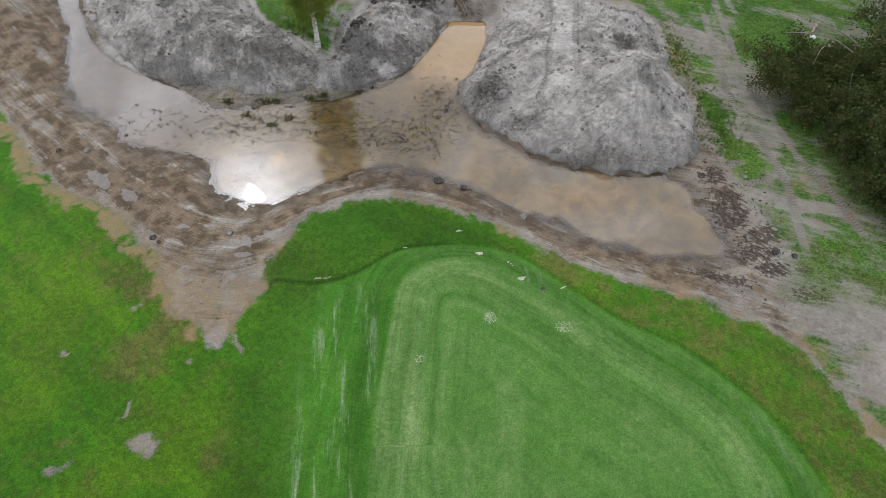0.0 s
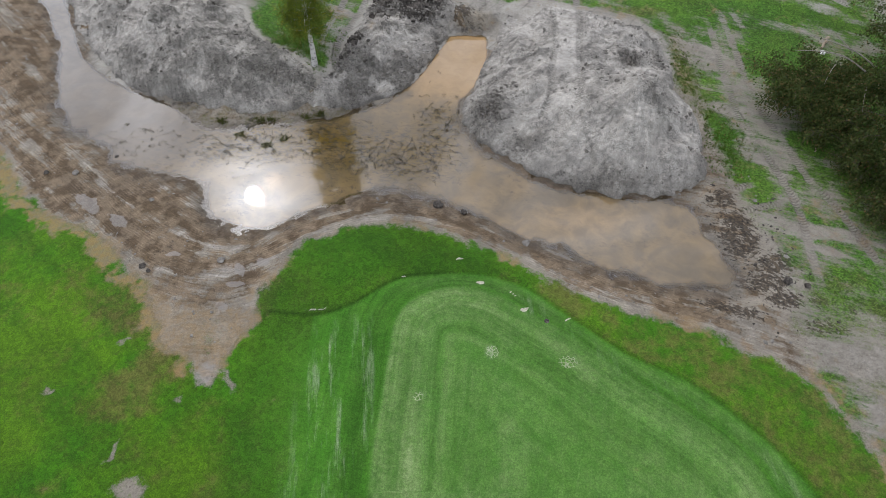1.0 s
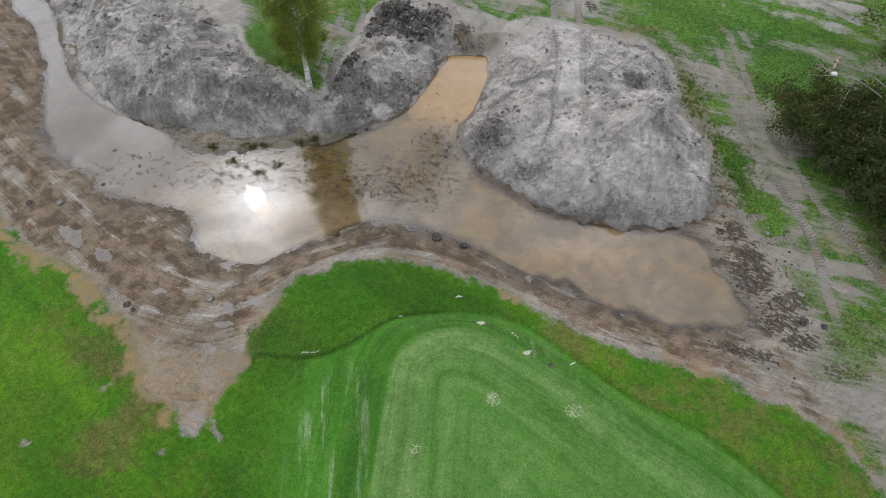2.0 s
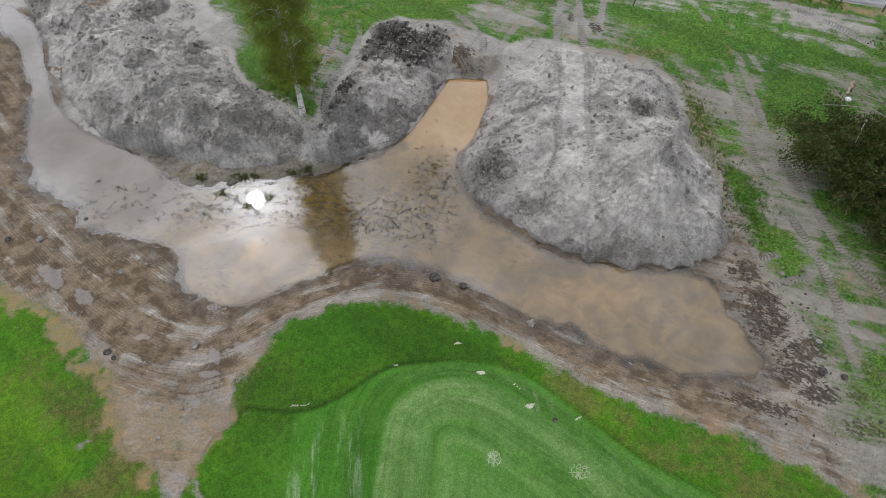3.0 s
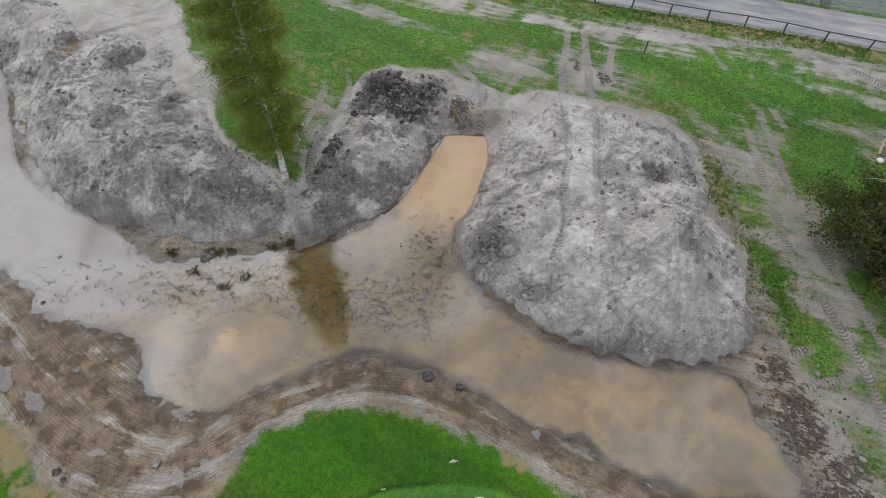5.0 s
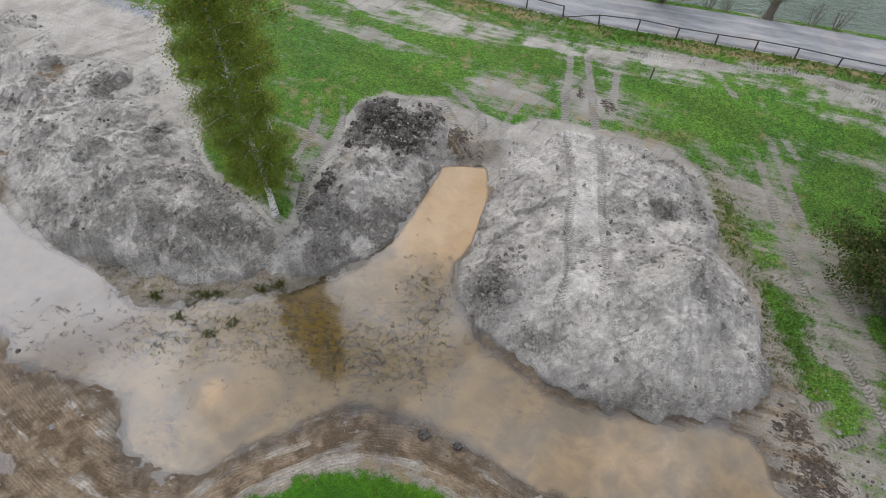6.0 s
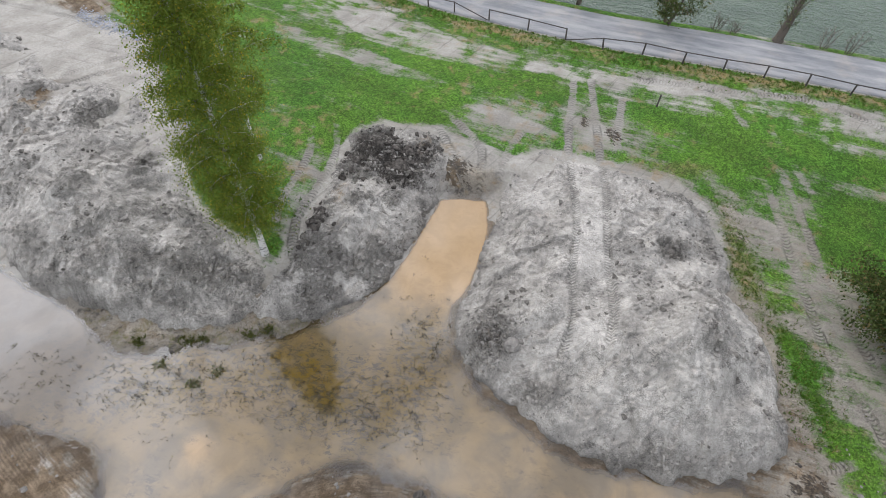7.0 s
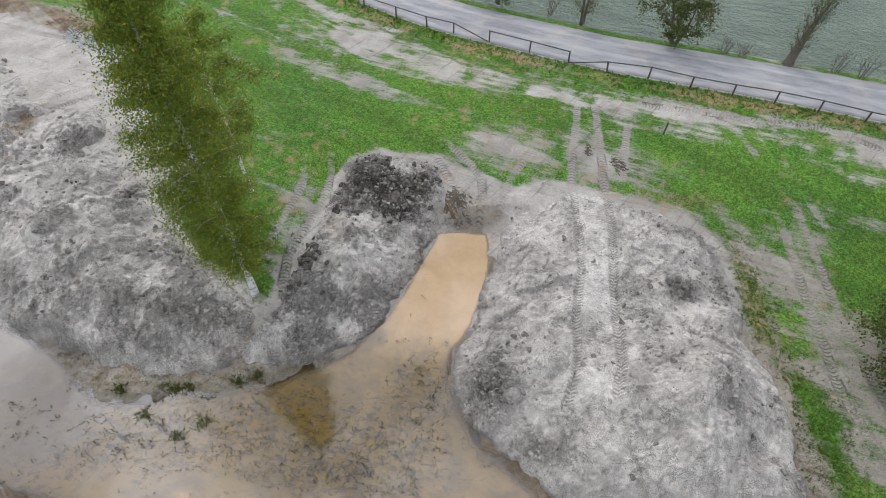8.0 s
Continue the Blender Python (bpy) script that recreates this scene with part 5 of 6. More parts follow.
east = build_heap("earth_mound", RIGHT_HEAP,
                  [(11.7, 30.25, 4.2, 0.15, 0.60), (10.0, 29.9, 2.9, 0.4, 0.45), (7.8, 30.6, 2.3, 0.9, 0.42), (8.2, 36, 1.95, 1.6, 0.35), (10.6, 38.6, 2.0, 1.2, 0.4), (13.2, 38.4, 1.5, 1.3, 0.4), (5.3, 32.4, 2.2, 0.6, 0.6),
                   (14.3, 27.6, 1.8, 0.6, 0.5), (8.6, 41.3, 1.55, 1.2, 0.3), (5.6, 40.3, 1.2, 0.8, 0.4), (11.0, 27.6, 1.8, 0.6, 0.6), (3.6, 31.4, 1.4, 0.6, 0.7), (14.4, 34.5, 1.3, 0.8, 0.4)],
                  0.85, 5, "broad pale grey spoil heap with crawler tracks up its back", 1.0,
                  dark_at=[(12.6, 30.0, 0.5, 0.9, 0.45), (3.2, 31.6, 1.4, 1.5, 0.35), (13.2, 36.2, 0.7, 0.5, 0.5), (14.2, 40.0, 1.2, 0.8, 0.3), (12.4, 37.0, 0.8, 1.2, 0.25), (9.0, 25.2, 6.0, 0.35, 0.4), (2.6, 30.3, 1.3, 2.2, 0.4)], pale_at=[(9.0, 37, 2.6, 5, 0.35), (10.5, 31.8, 2.2, 2.0, 0.35), (5.5, 41, 1.5, 2, 0.3)],
                  brown_at=[(6.0, 39.0, 1.2, 0.6, 0.35), (2.8, 30.8, 1.0, 1.5, 0.4)], tracks=HEAP_TRACKS, broken=0.3, cuts=[(11.95, 38.95, 0.75, 0.24, 0), (6.0, 36.6, 1.7, 0.22, 12), (12.45, 36.85, 0.45, 0.4, 10), (13.6, 33.0, 1.6, 0.2, -25), (12.7, 30.4, 0.8, 0.25, 70), (4.6, 39.2, 1.0, 0.14, 30)],
                  rubble_at=[(3.0, 31.4, 1.3, 1.6, 0.9), (5.0, 28.4, 1.2, 0.8, 0.7), (9.0, 25.5, 4.5, 0.6, 0.8), (14.6, 40.2, 1.5, 1.0, 0.8), (15.2, 37.0, 0.8, 2.2, 0.7), (12.9, 36.4, 1.0, 0.7, 0.7), (12.5, 29.6, 0.9, 0.9, 0.45), (6.2, 36.4, 1.4, 0.5, 0.6), (15.4, 26.6, 0.8, 1.2, 0.5), (7.6, 33.6, 0.8, 1.2, 0.35)])


# ---- loose lumps ----
def icosphere():
    bm = bmesh.new()
    bmesh.ops.create_icosphere(bm, subdivisions=1, radius=1.0)
    V = np.array([v.co[:] for v in bm.verts])
    F = np.array([[v.index for v in f.verts] for f in bm.faces])
    bm.free()
    return V, F


ICO_V, ICO_F = icosphere()


def lumps(name, places, sizes, material, seed, label, category, flat=0.65):
    """Many knobbly lumps as one mesh."""
    rng = np.random.RandomState(seed)
    n, k = len(places), len(ICO_V)
    V = ICO_V[None] * rng.uniform(0.45, 1.4, (n, k, 1)) * (np.array([1, 1, flat]) * rng.uniform(0.55, 1.5, (n, 1, 3)))
    a = rng.uniform(0, 2 * np.pi, n)
    c, s = np.cos(a)[:, None], np.sin(a)[:, None]
    V = np.stack([V[..., 0] * c - V[..., 1] * s, V[..., 0] * s + V[..., 1] * c, V[..., 2]], -1) * np.array(sizes)[:, None, None] + np.array(places)[:, None]
    F = (ICO_F[None] + (np.arange(n) * k)[:, None, None]).reshape(-1, 3)
    return tagged(quick(name, V.reshape(-1, 3), F, material, soft=False), label, category, kind="stuff")


def strew(heap, outline, n, seed, lo, hi, weight=None, power=3.0):
    rng = np.random.RandomState(seed)
    a, b = outline.min(0), outline.max(0)
    x, y = rng.uniform(a[0], b[0], n), rng.uniform(a[1], b[1], n)
    z, d, rough = heap(x, y)
    ok = (d > 0.1) & (rng.rand(n) < 0.03 + 0.97 * rough ** 1.5)
    if weight is not None:
        ok &= rng.rand(n) < weight(x, y)
    size = lo + (hi - lo) * rng.rand(n) ** power
    return np.column_stack([x, y, z + 0.15 * size])[ok], size[ok]


for heap, outline, n, seed in ((west, LEFT_HEAP, 42000, 1), (middle, MID_HEAP, 17000, 2), (east, RIGHT_HEAP, 26000, 3)):
    p, s = strew(heap, outline, n, seed, 0.02, 0.12, power=5.0)
    lumps("soil_crumbs", p, s, CLOD, seed, "grey soil crumbs and clods scattered over the heap", "soil")
    p, s = strew(heap, outline, n // 3, seed + 20, 0.04, 0.18, lambda x, y: smooth(fbm(x, y, 1.5, 4, 3, 0.6), 0.0, 0.6), power=4.0)
    lumps("broken_clods", p, s, DAMP_CLOD, seed + 20, "darker damp clods broken out of the heap", "soil", 0.8)
p, s = strew(middle, MID_HEAP, 6000, 4, 0.03, 0.26, lambda x, y: np.clip(1.2 * hollow(x, y, -3.0, 43.4, 2.2, 1.7) + 0.8 * hollow(x, y, -6.2, 38.6, 0.8, 2.0) + 0.5 * hollow(x, y, -0.4, 43.8, 0.9, 1.4), 0, 1), 3.0)
lumps("peat_clods", p, s, PEAT, 4, "dark peat clods piled on the heap's crest", "soil")
p, s = strew(west, LEFT_HEAP, 3000, 5, 0.04, 0.22, lambda x, y: np.clip(hollow(x, y, -13.2, 38.2, 1.7, 1.0) + 0.7 * hollow(x, y, -21.6, 43.0, 1.5, 1.2), 0, 1), 3.0)
lumps("peat_clods", p, s, PEAT, 5, "dark soil clods on the heap's shoulder", "soil")


def ground_at(x, y):
    return land(np.atleast_1d(np.asarray(x, float)), np.atleast_1d(np.asarray(y, float)))[0]


rng = np.random.RandomState(11)
n = 5200
x, y = rng.uniform(-36, 20, n), rng.uniform(12, 46, n)
z, shore, _, _ = land(x, y)
front = inside_by(FRONT, x, y)
ok = (shore < -0.1) & (front < -0.3) & (np.maximum(np.maximum(inside_by(LEFT_HEAP, x, y), inside_by(MID_HEAP, x, y)), inside_by(RIGHT_HEAP, x, y)) < 0) & (fbm(x, y, 3, 3, 2) > -0.15)
ok &= (y < 33) | (x < -27)
lumps("bank_crumbs", np.column_stack([x, y, z])[ok], 0.015 + 0.10 * rng.rand(ok.sum()) ** 6, CLOD, 12, "brown mud crumbs on the graded bank", "soil")
n = 900
x, y = rng.normal(16.4, 1.3, n), rng.normal(20.6, 2.4, n)
z, shore, _, _ = land(x, y)
ok = (shore < -0.1) & (inside_by(FRONT, x, y) < -0.4)
lumps("churned_clods", np.column_stack([x, y, z])[ok], 0.015 + 0.08 * rng.rand(ok.sum()) ** 4, PEAT, 13, "dark churned clods at the pond's end", "soil")
n = 520
x = rng.uniform(-28.5, -22, n)
y = 57.5 - 0.62 * (x + 24.0) + rng.normal(0, 0.45, n)
lumps("gravel", np.column_stack([x, y, ground_at(x, y) + 0.03]), 0.03 + 0.05 * rng.rand(n), STONE, 14, "blue-grey gravel tipped along the sand lane's edge", "gravel")


def blades(name, places, heights, per, material, seed, label, category, width=0.016, lean=0.5):
    rng = np.random.RandomState(seed)
    p = np.repeat(places, per, 0)
    h = np.repeat(heights, per) * rng.uniform(0.5, 1.2, len(p))
    a, b = rng.uniform(0, 2 * np.pi, len(p)), rng.uniform(0, 2 * np.pi, len(p))
    root = p + np.column_stack([np.cos(a), np.sin(a), 0 * a]) * (0.35 * h * rng.rand(len(p)))[:, None]
    w = np.column_stack([np.cos(b), np.sin(b), 0 * b]) * width * (0.6 + h[:, None] * 2)
    tip = root + np.column_stack([np.cos(a) * lean, np.sin(a) * lean, np.ones(len(p))]) * h[:, None]
    V = np.stack([root - w, root + w, tip], 1).reshape(-1, 3)
    return tagged(quick(name, V, np.arange(len(V)).reshape(-1, 3), material, soft=False), label, category, kind="stuff")


# grass that stands up: round the birch, on the verge, at the heaps' margins
n = 5200
x, y = np.concatenate([rng.normal(-10.4, 1.5, 1200), rng.uniform(-8, 30, 2600), rng.normal(16.9, 0.7, 700), rng.normal(17.5, 0.8, 700)]), np.concatenate([rng.normal(38.6, 1.7, 1200), np.zeros(2600), rng.normal(36.2, 2.4, 700), rng.normal(29.0, 2.0, 700)])
verge = slice(1200, 3800)
base_line = np.array(sorted(ROAD_EDGE.tolist()))
y[verge] = np.interp(x[verge], base_line[:, 0], base_line[:, 1]) - np.abs(rng.normal(0, 1.0, 2600)) - 0.15
inside = np.maximum(np.maximum(inside_by(LEFT_HEAP, x, y), inside_by(MID_HEAP, x, y)), inside_by(RIGHT_HEAP, x, y))
ok = inside < -0.15
blades("grass_tufts", np.column_stack([x, y, ground_at(x, y) - 0.02])[ok], rng.uniform(0.07, 0.2, n)[ok], 9, TUFT, 15, "long green and straw grass tufts", "grass")
# drowned stubble stands in clumps on the shallows
clump_rng = np.random.RandomState(17)
cx = np.concatenate([clump_rng.normal(-3.2, 2.2, 260), clump_rng.normal(-0.3, 0.9, 130), clump_rng.normal(-12.2, 2.2, 240), clump_rng.normal(-8.5, 2.2, 120), clump_rng.normal(-18.5, 2.6, 90)])
cy = np.concatenate([clump_rng.normal(28.0, 1.0, 260), clump_rng.normal(31.0, 1.5, 130), clump_rng.normal(29.2, 1.1, 240), clump_rng.normal(29.3, 1.2, 120), clump_rng.normal(29.5, 1.1, 90)])
stalks = clump_rng.randint(2, 9, len(cx))
x, y = np.repeat(cx, stalks) + clump_rng.normal(0, 0.16, stalks.sum()), np.repeat(cy, stalks) + clump_rng.normal(0, 0.1, stalks.sum())
ok = land(x, y)[1] > 0.1
blades("drowned_stubble", np.column_stack([x, y, np.maximum(ground_at(x, y), -0.05)])[ok], clump_rng.uniform(0.045, 0.125, len(x))[ok], 7, REED, 16, "dark drowned stubble poking through the shallow water", "stubble", 0.04, 0.8)
# green weeds along the wet shelf below the western heap
wx = np.concatenate([clump_rng.normal(a, 0.2, 34) for a in (-13.2, -12.2, -11.4, -10.3, -11.3, -9.2, -14.6, -8.3)])
wy = np.concatenate([clump_rng.normal(a, 0.14, 34) for a in (30.2, 31.5, 31.6, 29.8, 29.2, 31.9, 31.4, 32.1)])
blades("wet_weeds", np.column_stack([wx, wy, np.maximum(ground_at(wx, wy), -0.03)]), clump_rng.uniform(0.08, 0.2, len(wx)), 6, WEED, 18, "olive green weeds on the wet mud shelf", "weeds", 0.03, 0.9)


# ---- trees ----
def tube(points, radii, sides=6):
    P, R = np.asarray(points, float), np.asarray(radii, float)
    T = np.gradient(P, axis=0)
    T /= np.linalg.norm(T, axis=1)[:, None] + 1e-9
    ref = np.where(np.abs(T[:, 2:3]) > 0.9, [[1.0, 0, 0]], [[0, 0, 1.0]])
    U = np.cross(T, ref)
    U /= np.linalg.norm(U, axis=1)[:, None] + 1e-9
    W = np.cross(T, U)
    a = np.arange(sides) * 2 * np.pi / sides
    V = P[:, None] + R[:, None, None] * (np.cos(a)[None, :, None] * U[:, None] + np.sin(a)[None, :, None] * W[:, None])
    n = len(P)
    i = np.arange(n * sides).reshape(n, sides)
    j = np.roll(i, -1, 1)
    F = np.stack([i[:-1], j[:-1], j[1:], i[1:]], -1).reshape(-1, 4)
    return V.reshape(-1, 3), F


def join(pieces):
    V, F, k = [], [], 0
    for v, f in pieces:
        V.append(v)
        F.append(f + k)
        k += len(v)
    return np.concatenate(V), np.concatenate(F)


def foliage(centres, size, seed, droop=0.0):
    """A pointed leaf of four corners at each centre, turned at random."""
    rng = np.random.RandomState(seed)
    n = len(centres)
    a = rng.normal(size=(n, 3))
    a[:, 2] -= droop
    a /= np.linalg.norm(a, axis=1)[:, None]
    b = np.cross(a, rng.normal(size=(n, 3)))
    b /= np.linalg.norm(b, axis=1)[:, None] + 1e-9
    s = (size * rng.uniform(0.6, 1.3, n))[:, None]
    c = np.asarray(centres)
    V = np.stack([c - a * s, c + b * s * 0.55, c + a * s, c - b * s * 0.55], 1).reshape(-1, 3)
    return V, np.arange(4 * n).reshape(n, 4)


def holder(name, x, y, z, label, category, group=""):
    ob = new(name)
    ob.location = (x, y, z)
    return tagged(ob, label, category, group)


def bent(start_at, way, length, droop, rng, n=7, wob=0.06):
    """A limb that sets out along way and bends down (or up) by droop."""
    pts, p, v = [np.array(start_at, float)], np.array(start_at, float), np.array(way, float)
    v /= np.linalg.norm(v)
    for i in range(n - 1):
        v = v + np.array([0, 0, -droop / n]) + rng.normal(0, wob, 3)
        v /= np.linalg.norm(v)
        p = p + v * length / (n - 1)
        pts.append(p.copy())
    return np.array(pts)


def make_tree(name, x, y, z, height, radius, label, category, bark, leaf, leaves, leaf_size, seed, limbs=18, first=0.2, rise=0.8, droop=0.5, trunk_r=0.14, lean=(0, 0), stems=1, hang=0.5, profile=None, twig_r=0.012, group="", clump=0.34):
    rng = np.random.RandomState(seed)
    top = holder(name, x, y, z, label, category, group)
    tips, twigs = [], []
    for s in range(stems):
        a = 2 * np.pi * s / max(stems, 1) + seed
        off = 0.0 if stems == 1 else 0.12
        spread_v = 0.0 if stems == 1 else 0.28
        axis = bent((off * math.cos(a), off * math.sin(a), -0.15), (lean[0] + spread_v * math.cos(a), lean[1] + spread_v * math.sin(a), 1.0), height * (1.0 if s == 0 else rng.uniform(0.7, 0.95)), -0.05, rng, 14, 0.025)
        q = np.linspace(0, 1, len(axis))
        r = trunk_r / (stems ** 0.4) * (1 - q) ** 0.8 + 0.012
        r[0] *= 1.35
        V, F = tube(axis, r, 9)
        quick("trunk" if stems == 1 else "stem", V, F, bark, top)
        for i in range(limbs // stems):
            f = first + (0.97 - first) * (i + rng.rand()) / (limbs // stems)
            here = np.array([np.interp(f, q, axis[:, k]) for k in range(3)])
            az = i * 2.4 + seed + s
            reach = radius * (profile(f) if profile else math.sin(math.pi * min(max((f - first) / (1.02 - first), 0.08), 1) ** 0.75) ** 0.7) * rng.uniform(0.75, 1.12)
            limb = bent(here, (math.cos(az), math.sin(az), rise), reach * 1.2, droop, rng)
            lr = np.linspace(max(0.012, trunk_r * 0.32 * (1 - f)), 0.006, len(limb))
            V, F = tube(limb, lr, 5)
            quick("limb", V, F, bark, top)
            for k in range(2, len(limb)):
                for _ in range(3):
                    w = (limb[k] - limb[k - 1]) / np.linalg.norm(limb[k] - limb[k - 1]) + rng.normal(0, 0.65, 3)
                    tw = bent(limb[k], w, reach * rng.uniform(0.25, 0.5), droop * 1.4 + hang, rng, 4)
                    twigs.append(tube(tw, np.linspace(twig_r, 0.004, 4), 3))
                    tips.extend(tw[1:])
    if twigs:
        V, F = join(twigs)
        tagged(quick("twig_spray", V, F, PALE_BARK if bark is BIRCH_BARK else bark, top), kind="stuff")
    if leaves:
        tips = np.array(tips)
        pick = tips[rng.randint(0, len(tips), leaves)] + rng.normal(0, clump, (leaves, 3)) * [1, 1, 1.15] * rng.rand(leaves, 1)
        V, F = foliage(pick, leaf_size, seed + 1, 0.5)
        tagged(quick("crown", V, F, leaf, top, soft=False), kind="stuff")
    return top


def birch_shape(f):
    return float(np.interp(f, [0.12, 0.22, 0.4, 0.6, 0.8, 0.93, 1.0], [0.55, 0.88, 1.0, 0.84, 0.58, 0.34, 0.16]))


make_tree("birch", -9.05, 36.4, 0.98, 18.3, 1.65, "tall white-barked birch with small green and yellowing leaves", "tree", BIRCH_BARK, BIRCH_LEAF, 120000, 0.047, 3, limbs=78, first=0.13, rise=1.1, droop=1.0, trunk_r=0.17, lean=(0.01, 0.0), hang=1.0, profile=birch_shape, group="birches on the grass strip", clump=0.43)
make_tree("birch", -10.6, 43.4, 1.4, 11.2, 1.9, "smaller birch with dense green leaves behind the tall one", "tree", BIRCH_BARK, BIRCH_LEAF, 14000, 0.07, 8, limbs=24, first=0.3, rise=0.9, droop=0.9, trunk_r=0.11, hang=0.9, group="birches on the grass strip", clump=0.36)

# riverside growth beyond the lane
BANK = "trees along the river bank"
make_tree("river_tree", 17.35, 57.5, 2.0, 4.6, 2.0, "small leafy many-stemmed tree on the river bank", "tree", GREY_BARK, DARK_LEAF, 6500, 0.085, 21, limbs=20, first=0.16, rise=0.7, droop=0.2, trunk_r=0.17, stems=2, hang=0.1, group=BANK, clump=0.32)
make_tree("river_tree", 24.7, 55.0, 2.0, 5.4, 1.3, "nearly bare leaning tree on the river bank", "tree", GREY_BARK, WILLOW_LEAF, 900, 0.07, 22, limbs=30, first=0.16, rise=1.5, droop=-0.2, trunk_r=0.34, lean=(0.06, 0.0), stems=1, hang=-0.2, group=BANK)
make_tree("river_tree", 11.2, 60.6, 2.0, 4.2, 1.5, "thin dark tree with few leaves on the river bank", "tree", GREY_BARK, WILLOW_LEAF, 1500, 0.075, 23, limbs=24, first=0.14, rise=1.0, droop=0.0, trunk_r=0.17, stems=2, hang=0.0, group=BANK)
make_tree("river_tree", 4.9, 63.6, 2.0, 3.6, 1.6, "leafy bush-like tree at the lane's far edge", "tree", GREY_BARK, WILLOW_LEAF, 3800, 0.08, 24, limbs=20, first=0.1, rise=0.6, droop=0.2, trunk_r=0.1, stems=2, hang=0.1, group=BANK)
for bx, by, bh, seed in ((27.5, 54.0, 1.7, 31), (28.9, 53.2, 1.9, 32), (8.9, 61.9, 1.4, 33), (20.6, 56.4, 1.2, 34), (21.7, 56.0, 0.9, 35)):
    make_tree("bare_shrub", bx, by, 1.95, bh, 0.7, "bare twiggy shrub on the river bank", "shrub", GREY_BARK, WILLOW_LEAF, 60, 0.05, seed, limbs=12, first=0.05, rise=1.2, droop=-0.2, trunk_r=0.035, stems=4, hang=-0.2, lean=(0.25, 0.1), group=BANK, twig_r=0.007)

# dark growth on the eastern side
EAST = "dark trees beside the track"
for bx, by, bz, bh, br, n, seed in ((28.9, 29.8, 0.9, 6.0, 2.7, 17000, 41), (26.9, 26.6, 0.7, 4.6, 3.0, 17000, 42), (26.3, 22.4, 0.6, 3.2, 2.3, 10000, 43), (32.2, 37.5, 1.2, 7.0, 3.0, 13000, 44)):
    make_tree("leafy_tree", bx, by, bz, bh, br, "dense dark green tree beside the crawler track", "tree", GREY_BARK, DARK_LEAF, n, 0.085, seed, limbs=26, first=0.06, rise=0.5, droop=0.5, trunk_r=0.2, hang=0.3, group=EAST, clump=0.5)

for bx, by, bh, br, n, seed in ((23.6, 29.2, 2.3, 1.6, 7000, 45), (24.7, 26.0, 2.0, 1.6, 7000, 46), (25.0, 22.6, 1.8, 1.5, 6000, 47), (25.6, 19.6, 1.6, 1.4, 5000, 48)):
    make_tree("bush", bx, by, 0.6, bh, br, "low dark leafy bush beside the crawler track", "bush", GREY_BARK, DARK_LEAF, n, 0.075, seed, limbs=20, first=0.04, rise=0.5, droop=0.4, trunk_r=0.05, stems=2, hang=0.2, group=EAST, clump=0.35)


def felled_tree():
    """A tree lying over, its crown on the grass and bare limbs standing out of it."""
    rng = np.random.RandomState(51)
    top = holder("felled_tree", 27.0, 31.6, 1.0, "felled leafy tree lying with bare pale branches showing", "tree")
    inv = np.array([27.0, 31.6, 1.0])
    trunk = np.array([(28.2, 30.9, 2.2), (26.2, 31.4, 2.3), (24.2, 31.8, 2.3), (22.0, 32.4, 2.1)]) - inv
    V, F = tube(rounded(trunk, closed=False, cuts=3), np.linspace(0.16, 0.05, 10), 8)
    quick("trunk", V, F, GREY_BARK, top)
    for line, r in (([(26.6, 32.0, 3.7), (25.5, 32.9, 4.2), (24.3, 33.9, 4.3), (22.9, 35.2, 4.1)], 0.055), ([(25.8, 31.6, 3.7), (24.6, 32.4, 4.2), (23.4, 32.8, 4.3), (21.8, 33.1, 4.2)], 0.05),
                    ([(25.4, 33.0, 4.1), (24.9, 33.9, 4.4), (24.6, 34.8, 4.4)], 0.035), ([(24.4, 32.5, 3.6), (23.8, 31.8, 3.6), (23.2, 30.9, 3.3)], 0.03), ([(26.0, 31.0, 3.0), (25.4, 29.9, 2.9), (25.1, 29.0, 2.6)], 0.03)):
        pts = rounded(np.array(line) - inv, closed=False, cuts=4)
        V, F = tube(pts, np.linspace(r, 0.012, len(pts)), 6)
        quick("bare_branch", V, F, PALE_BARK, top, "bare pale grey branch")
    tips, twigs = [], []
    for i in range(70):
        at = trunk[0] + (trunk[-1] - trunk[0]) * rng.uniform(0.15, 1.0)
        az = rng.uniform(0, 2 * np.pi)
        limb = bent(at, (0.7 * math.cos(az) - 0.35, math.sin(az), rng.uniform(-0.2, 0.75)), rng.uniform(1.5, 3.0), 0.5, rng)
        twigs.append(tube(limb, np.linspace(0.025, 0.006, len(limb)), 4))
        tips.extend(limb[2:])
    V, F = join(twigs)
    tagged(quick("twig_spray", V, F, GREY_BARK, top), kind="stuff")
    tips = np.array(tips)
    tips = tips[tips[:, 2] > -0.9]
    pick = tips[rng.randint(0, len(tips), 26000)] + rng.normal(0, 0.3, (26000, 3))
    pick = pick[pick[:, 2] > -0.6]
    V, F = foliage(pick, 0.085, 52, 0.4)
    tagged(quick("crown", V, F, DARK_LEAF, top, soft=False), kind="stuff")


felled_tree()


